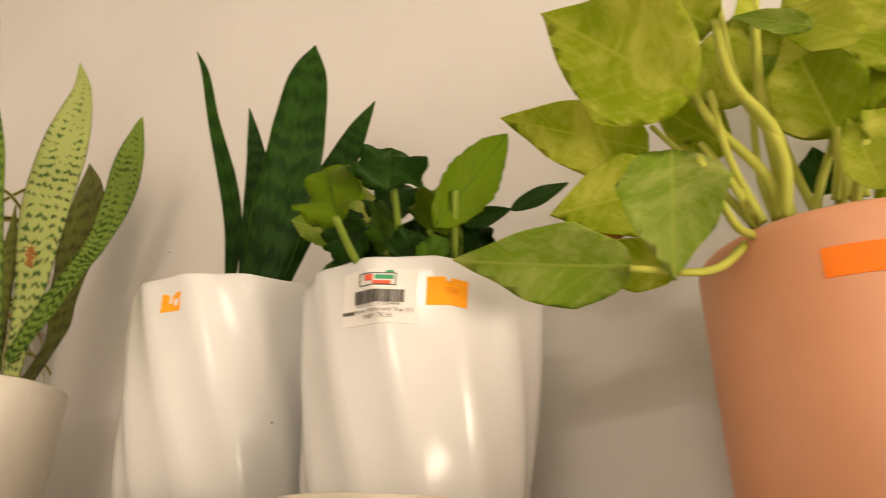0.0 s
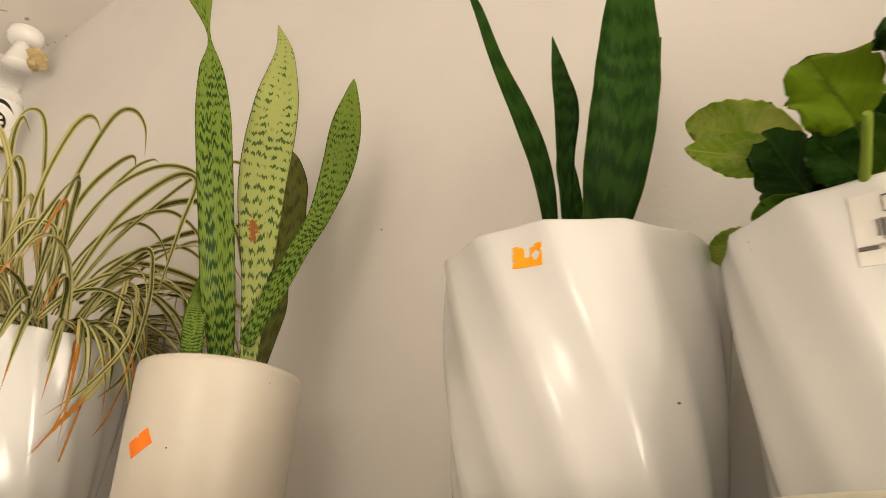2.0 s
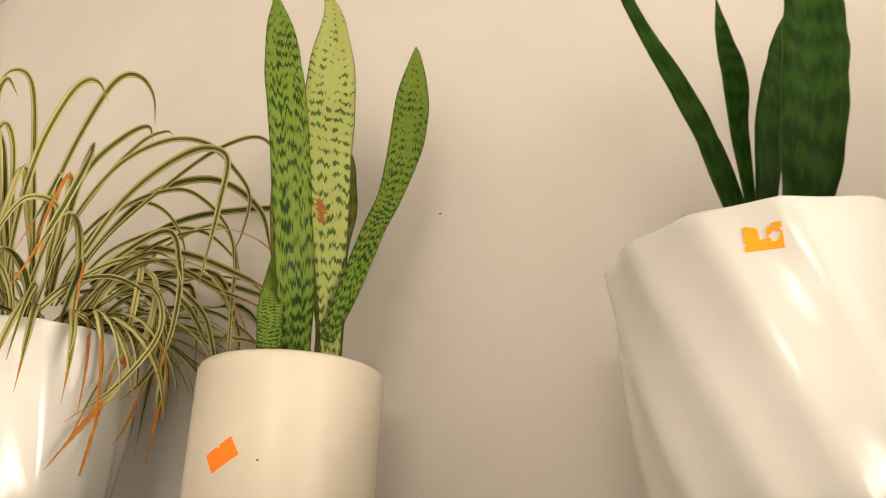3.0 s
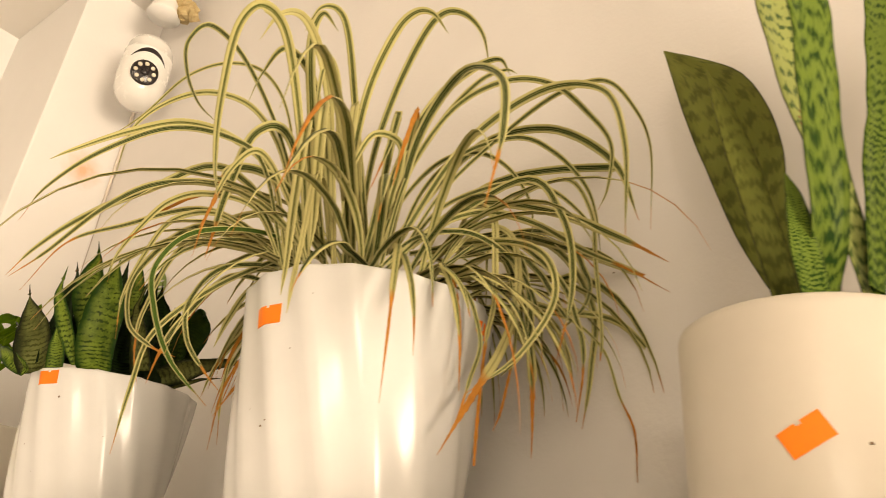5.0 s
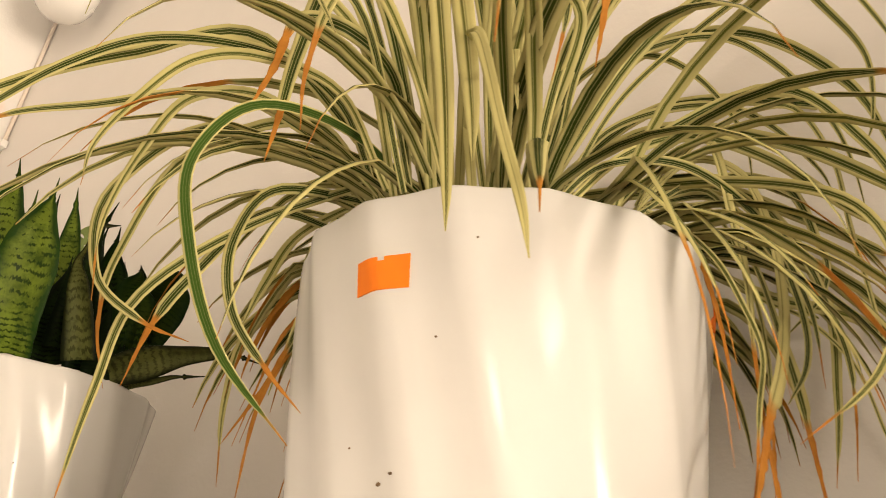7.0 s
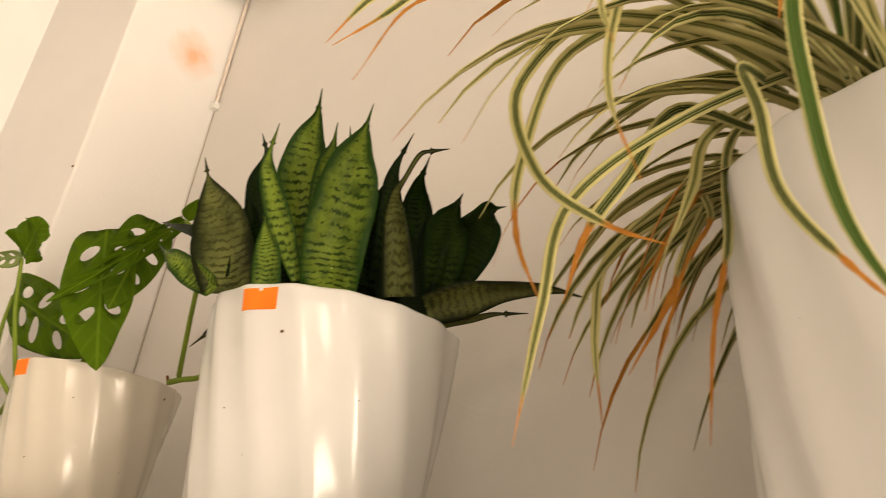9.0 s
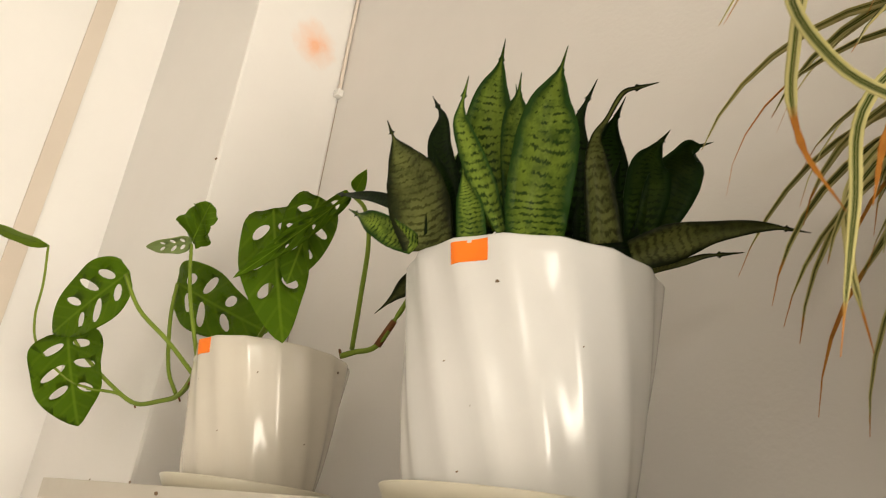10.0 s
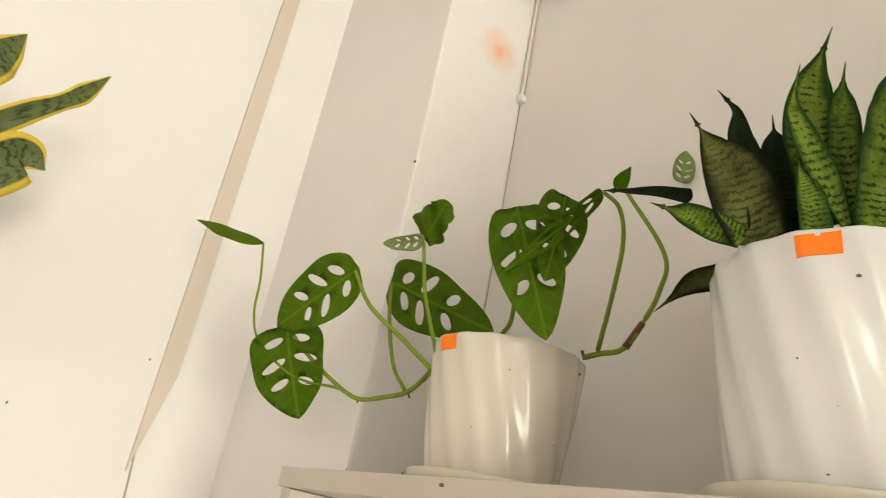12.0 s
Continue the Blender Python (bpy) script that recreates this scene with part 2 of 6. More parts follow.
def saucer(at, r, height, material, label):
    ob = thing("plant_saucer", at, label, "saucer", "saucers under the pots")
    prof = [(0.001, 0.0006), (r * 0.86, 0.0006), (r * 0.93, 0.002), (r, height - 0.001), (r - 0.0006, height), (r - 0.002, height - 0.0006),
            (r * 0.92, 0.0046), (0.001, 0.0046)]
    part("dish", lathe(prof, 56), material, ob, smooth=True)
    return ob

# ---- plants on the shelf: name, centre, rim and foot radius, height over the shelf ----
POTS = {}


def place(key, name, x, y, r_rim, r_base, top, label, category, kind="spiral", turn=0.0, twist=0.5, sides=12, material=WHITE_POT, dish=0.0, fill=0.9):
    tray = saucer((x, y, SH), r_base + dish, 0.013, SAUCER, "shallow round cream plastic saucer on the shelf") if dish else None
    foot = 0.005 if dish else 0.0
    plant = thing(name, (x, y, SH + foot), label, category, "potted plants on the shelf")
    h = top - foot
    if kind == "spiral":
        pot, surf = spiral_pot(plant, r_rim, r_base, h, turn, twist, sides, material)
    else:
        pot, surf = round_pot(plant, r_rim, r_base, h, material)
    soil(plant, r_base + (r_rim - r_base) * fill - 0.003, h * fill)
    POTS[key] = (plant, pot, surf)
    return plant


place("A", "potted_foliage_plant", -0.041, 0.100, 0.0645, 0.0530, 0.1165, "leafy green plant in a white faceted plastic pot", "potted plant", turn=-110, twist=0.56, sides=12, dish=0.012)
place("B", "potted_snake_plant", -0.185, 0.110, 0.0760, 0.0620, 0.1340, "dark green snake plant in a white faceted plastic pot", "potted plant", turn=-102, twist=0.75, sides=13, dish=0.012)
place("C", "potted_snake_plant", -0.468, 0.089, 0.0580, 0.0560, 0.1090, "mottled pale green snake plant in a smooth cream pot", "potted plant", "round", material=CREAM_POT)
place("D", "potted_spider_plant", -0.7486, 0.077, 0.0880, 0.0710, 0.162, "variegated spider plant with brown tips in a white faceted pot", "potted plant", turn=-100, twist=0.5, sides=16, dish=0.012)
place("E", "potted_snake_plant", -1.068, 0.074, 0.0750, 0.0595, 0.1353, "dwarf rosette snake plant in a white faceted plastic pot", "potted plant", turn=-108, twist=0.52, sides=16, dish=0.013)
place("F", "potted_monstera_vine", -1.341, 0.076, 0.0640, 0.0510, 0.116, "trailing holed monstera vine in a small ivory faceted pot", "potted plant", turn=-100, twist=0.5, sides=16, material=IVORY_POT, dish=0.015)
place("T", "potted_pothos", 0.157, 0.158, 0.0690, 0.0625, 0.1205, "golden pothos in a salmon terracotta coloured pot", "potted plant", "round", material=TERRA)


# ---- leaf materials ----
def leaf_mat(name, colour, rough=0.38, glow=0.18, coat=0.0, relief=0.0004):
    """colour(nt, u, v, rnd, vec): u runs from foot to tip, v across from 0 to 1."""
    def build(nt, b):
        uv = nt.nodes.new("ShaderNodeUVMap")
        sep = nt.nodes.new("ShaderNodeSeparateXYZ")
        nt.links.new(uv.outputs[0], sep.inputs[0])
        info = nt.nodes.new("ShaderNodeObjectInfo")
        vec = nt.nodes.new("ShaderNodeVectorMath")
        vec.operation = "MULTIPLY_ADD"
        rnd3 = nt.nodes.new("ShaderNodeCombineXYZ")
        for k in range(3):
            nt.links.new(info.outputs["Random"], rnd3.inputs[k])
        vec.inputs[1].default_value = (9, 9, 9)
        tc = nt.nodes.new("ShaderNodeTexCoord")
        nt.links.new(rnd3.outputs[0], vec.inputs[0])
        nt.links.new(tc.outputs["Object"], vec.inputs[2])
        c = colour(nt, sep.outputs[0], sep.outputs[1], info.outputs["Random"], vec.outputs[0])
        nt.links.new(c, b.inputs["Base Color"])
        b.inputs["Coat Weight"].default_value = coat
        b.inputs["Specular IOR Level"].default_value = 0.07
        fine = noise_tex(nt, vec.outputs[0], 160, 3, 0.6)
        nt.links.new(ramp(nt, fine, (0.3, (rough - 0.08,) * 3), (0.7, (rough + 0.12,) * 3)), b.inputs["Roughness"])
        bump(nt, b, noise_tex(nt, vec.outputs[0], 90, 3, 0.6), 0.6, relief)
        if glow:
            tr = nt.nodes.new("ShaderNodeBsdfTranslucent")
            ms = nt.nodes.new("ShaderNodeMixShader")
            ms.inputs[0].default_value = glow
            nt.links.new(c, tr.inputs[0])
            nt.links.new(b.outputs[0], ms.inputs[1])
            nt.links.new(tr.outputs[0], ms.inputs[2])
            nt.links.new(ms.outputs[0], nt.nodes["Material Output"].inputs[0])
    return mat(name, build)


def maths(nt, op, a, b=0.0, c=0.0):
    n = nt.nodes.new("ShaderNodeMath")
    n.operation = op
    for k, v in enumerate((a, b, c)):
        if hasattr(v, "is_output"):
            nt.links.new(v, n.inputs[k])
        else:
            n.inputs[k].default_value = v
    return n.outputs[0]


def off_middle(nt, v):
    return maths(nt, "ABSOLUTE", maths(nt, "MULTIPLY_ADD", v, 2.0, -1.0))


def bands(nt, u, v, rnd, count, wobble, lo, hi, stretch=3.2, base_dark=0.5):
    """Broken crosswise zigzag bands with ragged lengthwise edges: 1 where a band is dark."""
    def field(su, sv, scale, detail):
        c = nt.nodes.new("ShaderNodeCombineXYZ")
        for k, q in enumerate((maths(nt, "MULTIPLY", u, su), maths(nt, "MULTIPLY", v, sv), maths(nt, "MULTIPLY", rnd, 40.0))):
            nt.links.new(q, c.inputs[k])
        return noise_tex(nt, c.outputs[0], scale, detail, 0.65)
    n1 = field(3.0, 2.2, 1.6, 4)
    n2 = field(5.0, 11.0, 2.6, 5)
    q = maths(nt, "MULTIPLY_ADD", n1, wobble, maths(nt, "MULTIPLY_ADD", n2, wobble * 0.55, maths(nt, "MULTIPLY", u, count)))
    s = maths(nt, "SINE", maths(nt, "MULTIPLY", q, 6.2832))
    keep = field(8.0, 5.0, 1.6, 6)
    m = maths(nt, "MULTIPLY_ADD", keep, stretch, maths(nt, "MULTIPLY_ADD", s, 0.5, 0.5 - stretch * 0.5))
    m = maths(nt, "MULTIPLY_ADD", maths(nt, "SUBTRACT", 0.35, u), base_dark, m)
    return ramp(nt, m, (lo, (0, 0, 0)), (hi, (1, 1, 1)))


def snake(name, pale, dark, edge, count=9, wobble=2.4, lo=0.55, hi=0.8, rough=0.36, rust=None, base_dark=0.5):
    def colour(nt, u, v, rnd, vec):
        n = noise_tex(nt, vec, 18, 4, 0.6)
        base = mix(nt, n, pale, [c * 0.72 for c in pale])
        col = mix(nt, bands(nt, u, v, rnd, count, wobble, lo, hi, base_dark=base_dark), base, dark)
        rim = off_middle(nt, v)
        col = mix(nt, ramp(nt, rim, (0.955, (0, 0, 0)), (0.99, (1, 1, 1))), col, edge)
        if rust:
            r1 = maths(nt, "SUBTRACT", 1.0, maths(nt, "MULTIPLY", maths(nt, "ABSOLUTE", maths(nt, "SUBTRACT", u, rust)), 16.0))
            r0 = maths(nt, "MULTIPLY", maths(nt, "ABSOLUTE", maths(nt, "SUBTRACT", v, 0.36)), 2.6)
            r2 = maths(nt, "MULTIPLY_ADD", noise_tex(nt, vec, 260, 4, 0.75), 2.4, maths(nt, "SUBTRACT", maths(nt, "SUBTRACT", r1, r0), 1.45))
            col = mix(nt, ramp(nt, r2, (0.28, (0, 0, 0)), (0.42, (1, 1, 1))), col, (0.26, 0.10, 0.03))
        return col
    return leaf_mat(name, colour, rough, 0.06)


SNAKE_DARK = snake("dark_snake_leaf", (0.022, 0.066, 0.007), (0.007, 0.028, 0.002), (0.05, 0.09, 0.012), 10, 1.6, 0.0, 1.5, 0.36)
SNAKE_BAND = snake("banded_snake_leaf", (0.16, 0.235, 0.036), (0.016, 0.048, 0.007), (0.03, 0.05, 0.012), 42, 3.6, 0.50, 0.85, base_dark=0.8)
SNAKE_PALE = snake("pale_snake_leaf", (0.36, 0.41, 0.13), (0.055, 0.10, 0.025), (0.05, 0.05, 0.02), 40, 2.2, 0.78, 0.98, 0.4, 0.30)
SNAKE_GREY = snake("grey_snake_leaf", (0.17, 0.185, 0.040), (0.08, 0.092, 0.020), (0.04, 0.04, 0.02), 14, 2.4, 0.4, 0.9, 0.5)


def nest(name, pale, dark, margin):
    def colour(nt, u, v, rnd, vec):
        mid = off_middle(nt, v)
        wob = maths(nt, "MULTIPLY_ADD", noise_tex(nt, vec, 45, 4, 0.65), 0.9, maths(nt, "SUBTRACT", mid, 0.2))
        tipd = maths(nt, "MULTIPLY_ADD", maths(nt, "POWER", u, 3.0), 0.7, wob)
        base = mix(nt, ramp(nt, noise_tex(nt, vec, 16, 5, 0.65), (0.38, (0, 0, 0)), (0.66, (1, 1, 1))), pale, [c * 0.4 for c in pale])
        base = mix(nt, bands(nt, u, v, rnd, 25, 1.7, 0.70, 1.35, 2.6), base, dark)
        base = mix(nt, ramp(nt, noise_tex(nt, vec, 70, 5, 0.75), (0.48, (0, 0, 0)), (0.66, (0.7, 0.7, 0.7))), base, margin)
        return mix(nt, ramp(nt, maths(nt, "MULTIPLY", tipd, 0.6), (0.48, (0, 0, 0)), (0.72, (1, 1, 1))), base, margin)
    return leaf_mat(name, colour, 0.36, 0.05)


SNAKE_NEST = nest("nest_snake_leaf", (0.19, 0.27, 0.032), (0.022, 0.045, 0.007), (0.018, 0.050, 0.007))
# shaded copies of the nest leaf: the rosette's shade is put into their colour
SNAKE_SHADE = nest("shaded_nest_snake_leaf", (0.014, 0.032, 0.004), (0.004, 0.009, 0.002), (0.005, 0.012, 0.003))
SNAKE_HALF_SHADE = nest("half_shaded_nest_snake_leaf", (0.038, 0.068, 0.009), (0.010, 0.022, 0.004), (0.010, 0.026, 0.005))
SNAKE_DULL = nest("dull_nest_snake_leaf", (0.13, 0.145, 0.040), (0.045, 0.052, 0.014), (0.012, 0.016, 0.005))


def vein_leaf(name, a, b, vein, glow=0.3, blotch=None, rough=0.34, coat=0.0):
    def colour(nt, u, v, rnd, vec):
        col = mix(nt, noise_tex(nt, vec, 22, 4, 0.6), a, b)
        col = mix(nt, maths(nt, "MULTIPLY", rnd, 0.5), col, [c * 0.7 for c in a])
        if blotch:
            n = noise_tex(nt, vec, 24, 6, 0.72, 1.0)
            col = mix(nt, ramp(nt, n, (0.44, (0, 0, 0)), (0.68, (1, 1, 1))), col, blotch)
        mid = off_middle(nt, v)
        side = maths(nt, "SINE", maths(nt, "MULTIPLY", maths(nt, "SUBTRACT", u, maths(nt, "MULTIPLY", mid, 0.35)), 44.0))
        col = mix(nt, ramp(nt, side, (0.55, (0, 0, 0)), (1.0, (0.22,) * 3)), col, vein)
        return mix(nt, ramp(nt, mid, (0.012, (0.7,) * 3), (0.05, (0, 0, 0))), col, vein)
    return leaf_mat(name, colour, rough, glow, coat)


LEAF_DEEP = vein_leaf("deep_green_leaf", (0.009, 0.034, 0.003), (0.020, 0.060, 0.006), (0.04, 0.09, 0.012), 0.22)
LEAF_MID = vein_leaf("mid_green_leaf", (0.055, 0.13, 0.008), (0.09, 0.18, 0.012), (0.07, 0.14, 0.015), 0.3)
LEAF_BRIGHT = vein_leaf("bright_green_leaf", (0.15, 0.26, 0.008), (0.22, 0.33, 0.014), (0.08, 0.15, 0.012), 0.45)
POTHOS = vein_leaf("golden_pothos_leaf", (0.32, 0.45, 0.018), (0.50, 0.59, 0.030), (0.60, 0.64, 0.10), 0.55, (0.76, 0.74, 0.16))
POTHOS_GREEN = vein_leaf("green_pothos_leaf", (0.20, 0.35, 0.028), (0.33, 0.46, 0.05), (0.46, 0.54, 0.10), 0.5, (0.56, 0.60, 0.18))
MONSTERA = vein_leaf("monstera_leaf", (0.080, 0.165, 0.005), (0.14, 0.25, 0.010), (0.20, 0.33, 0.02), 0.45, None, 0.3)
MONSTERA_PALE = vein_leaf("pale_monstera_leaf", (0.30, 0.38, 0.16), (0.26, 0.34, 0.10), (0.30, 0.40, 0.16), 0.3)
DRY_LEAF = vein_leaf("dry_brown_leaf", (0.35, 0.13, 0.02), (0.45, 0.20, 0.03), (0.30, 0.10, 0.02), 0.3)


def stem_mat(name, a, b):
    return leaf_mat(name, lambda nt, u, v, rnd, vec: mix(nt, noise_tex(nt, vec, 60, 3, 0.6), a, b), 0.42, 0.0)


STEM_GREEN = stem_mat("green_stem", (0.13, 0.20, 0.025), (0.22, 0.29, 0.04))
STEM_PALE = stem_mat("pale_stem", (0.38, 0.42, 0.06), (0.50, 0.50, 0.10))
STEM_BROWN = stem_mat("brown_root", (0.12, 0.05, 0.02), (0.20, 0.09, 0.03))


def spider_colour(nt, u, v, rnd, vec, lo=0.34, hi=0.55, dark=(0.030, 0.054, 0.009), light=(0.14, 0.16, 0.036), streak=0.55):
    mid = off_middle(nt, v)
    green = mix(nt, maths(nt, "MULTIPLY", rnd, 0.9), dark, light)
    cream = mix(nt, noise_tex(nt, vec, 30, 2, 0.5), (0.66, 0.61, 0.29), (0.54, 0.50, 0.20))
    lines = maths(nt, "SINE", maths(nt, "MULTIPLY", v, 31.0))
    green = mix(nt, ramp(nt, lines, (0.55, (0, 0, 0)), (0.95, (streak,) * 3)), green, cream)
    edge = maths(nt, "MULTIPLY_ADD", rnd, 0.30, maths(nt, "SUBTRACT", mid, 0.12))
    col = mix(nt, ramp(nt, edge, (lo, (0, 0, 0)), (hi, (1, 1, 1))), green, cream)
    attr = nt.nodes.new("ShaderNodeAttribute")
    attr.attribute_name = "brown"
    t = maths(nt, "MULTIPLY_ADD", noise_tex(nt, vec, 60, 3, 0.6), 0.10, maths(nt, "SUBTRACT", maths(nt, "ADD", u, attr.outputs["Fac"]), 1.05))
    rusty = mix(nt, noise_tex(nt, vec, 110, 4, 0.7), (0.72, 0.33, 0.06), (0.34, 0.12, 0.022))
    return mix(nt, ramp(nt, t, (0.0, (0, 0, 0)), (0.03, (1, 1, 1))), col, rusty)


SPIDER = leaf_mat("spider_leaf", spider_colour, 0.40, 0.25)
SPIDER_CREAM = leaf_mat("cream_spider_leaf", lambda nt, u, v, rnd, vec: spider_colour(nt, u, v, rnd, vec, 0.12, 0.34, (0.10, 0.11, 0.025), (0.19, 0.18, 0.045), 0.7), 0.40, 0.25)
SPIDER_GREEN = leaf_mat("green_spider_leaf", lambda nt, u, v, rnd, vec: spider_colour(nt, u, v, rnd, vec, 0.62, 0.80, (0.040, 0.095, 0.014), (0.06, 0.12, 0.018), 0.15), 0.40, 0.2)


def margin_colour(nt, u, v, rnd, vec):
    mid = off_middle(nt, v)
    base = mix(nt, bands(nt, u, v, rnd, 14, 2.4, 0.5, 0.8), (0.13, 0.16, 0.06), (0.05, 0.075, 0.03))
    return mix(nt, ramp(nt, mid, (0.70, (0, 0, 0)), (0.78, (1, 1, 1))), base, (0.66, 0.50, 0.06))


SNAKE_MARGIN = leaf_mat("yellow_edged_snake_leaf", margin_colour, 0.38, 0.05)


NEST_LEAVES = (SNAKE_NEST, SNAKE_SHADE, SNAKE_HALF_SHADE, SNAKE_DULL)


# ---- leaf shapes ----
def curve_points(pts, n):
    """Catmull-Rom through pts (any dimension)."""
    p = [np.array(q, float) for q in pts]
    p = [2 * p[0] - p[1]] + p + [2 * p[-1] - p[-2]]
    segs = len(p) - 3
    out = []
    for i in range(n + 1):
        s = min(i / n * segs, segs - 1e-6)
        k, t = int(s), s - int(s)
        a, b, c, d = p[k:k + 4]
        out.append(0.5 * (2 * b + (c - a) * t + (2 * a - 5 * b + 4 * c - d) * t * t + (3 * b - a - 3 * c + d) * t ** 3))
    return out


def ribbon(centre, side_of, fold=0.18, thick=0.0012, across=4, wave=0.0, brown=0.0, bulge=1.0):
    """A closed thin blade. centre: rows of x, y, z, width. side_of(i, tangent) gives the direction across."""
    bm = bmesh.new()
    uv = bm.loops.layers.uv.new("UVMap")
    dry = bm.verts.layers.float.new("brown")
    n = len(centre)
    top, low, where = [], [], {}
    for i, c in enumerate(centre):
        p = Vector(c[:3])
        t = Vector(centre[min(i + 1, n - 1)][:3]) - Vector(centre[max(i - 1, 0)][:3])
        t.normalize()
        side = side_of(i, t)
        up = side.cross(t).normalized()
        w = max(float(c[3]), 0.0004)
        if brown and i / (n - 1) > 1.0 - brown:
            w *= 0.62 + 0.12 * math.sin(i * 2.3)
        rows = ([], [])
        for k in range(across + 1):
            s = k / across * 2 - 1
            h = fold * w * (abs(s) ** 1.3) + wave * w * math.sin(i * 1.1 + s * 2) * abs(s)
            q = p + side * (s * w / 2) + up * h
            th = thick * (1.0 - 0.75 * abs(s) ** 3) * min(1.0, w / 0.006)
            for row, sign in ((rows[0], 0.5), (rows[1], -0.5)):
                v = bm.verts.new(q + up * (th * sign))
                v[dry] = brown
                where[v] = (i / (n - 1), k / across)
                row.append(v)
        top.append(rows[0])
        low.append(rows[1])

    def quad(*vs):
        f = bm.faces.new(vs)
        f.smooth = True
        for loop in f.loops:
            loop[uv].uv = where[loop.vert]
    for i in range(n - 1):
        for k in range(across):
            quad(top[i][k], top[i][k + 1], top[i + 1][k + 1], top[i + 1][k])
            quad(low[i][k + 1], low[i][k], low[i + 1][k], low[i + 1][k + 1])
        quad(top[i][0], top[i + 1][0], low[i + 1][0], low[i][0])
        quad(top[i + 1][across], top[i][across], low[i][across], low[i + 1][across])
    return bm


def blade(key, pts, facing, material, brown=0.0, fold=None):
    """A long blade through pts (x, y, z, width) from the pot's foot, its broad side turned to facing."""
    plant = POTS[key][0]
    spider = material in (SPIDER, SPIDER_GREEN, SPIDER_CREAM)
    f = Vector(facing).normalized()
    c = curve_points(pts, 7 * (len(pts) - 1))
    for q in c:
        q[3] = max(q[3], 0.0003)
    if material in NEST_LEAVES:
        along = c[-1] - c[-3]
        along /= np.linalg.norm(along[:3])
        c[-2][3] = max(c[-2][3], 0.004)
        c[-1][3] = 0.0022
        for d, w in ((0.005, 0.0012), (0.011, 0.0004)):
            tip = c[-1] + along * (d if w > 0.001 else 0.006)
            tip[3] = w
            c.append(tip)
    bm = ribbon(c, lambda i, t: t.cross(f).normalized(), fold if fold is not None else (0.16 if spider else 0.30 if material in NEST_LEAVES else 0.13),
                0.0006 if spider else 0.0022, 4 if spider else 6, 0.0 if spider else 0.02, brown)
    return part("leaf", bm, material, plant)


def tube(pts, r0, r1, sides=8, n=None):
    c = curve_points(pts, n or 6 * (len(pts) - 1))
    bm = bmesh.new()
    uv = bm.loops.layers.uv.new("UVMap")
    rings = []
    ref = Vector((0.31, 0.17, 0.93)).normalized()
    for i, p in enumerate(c):
        t = Vector(c[min(i + 1, len(c) - 1)]) - Vector(c[max(i - 1, 0)])
        t.normalize()
        a = t.cross(ref)
        if a.length < 0.1:
            a = t.cross(Vector((1, 0, 0)))
        a.normalize()
        b = t.cross(a)
        r = r0 + (r1 - r0) * i / (len(c) - 1)
        rings.append([bm.verts.new(Vector(p) + (a * math.cos(2 * math.pi * k / sides) + b * math.sin(2 * math.pi * k / sides)) * r) for k in range(sides)])
    for a, b in zip(rings, rings[1:]):
        for k in range(sides):
            f = bm.faces.new((a[k], a[(k + 1) % sides], b[(k + 1) % sides], b[k]))
            f.smooth = True
    bm.faces.new(rings[0][::-1])
    bm.faces.new(rings[-1])
    return bm


def stem(key, pts, r0, r1, material):
    return part("stem", tube(pts, r0, r1), material, POTS[key][0])


def outline_width(kind, u):
    if kind == "heart":
        return (u / 0.34) ** 0.5 if u < 0.34 else max(0.0, 1 - ((u - 0.34) / 0.66) ** 1.45) * (1 - 0.25 * max(0.0, (u - 0.75) / 0.25)) + 0.015 * math.sin(u * 23)
    if kind == "round":
        return (math.sin(math.pi * (u ** 0.85)) ** 0.52) * (1 + 0.07 * math.sin(u * 34) + 0.03 * math.sin(u * 71))
    if kind == "toothed":
        return math.sin(math.pi * (u ** 0.8)) ** 0.75 * (1 + 0.10 * ((u * 9) % 1.0 - 0.5))
    if kind == "lance":
        return math.sin(math.pi * (u ** 0.8)) ** 0.9
    return 1.92 * (u ** 0.45) * ((1 - u) ** 0.76)


LEAF_COUNT = [0]


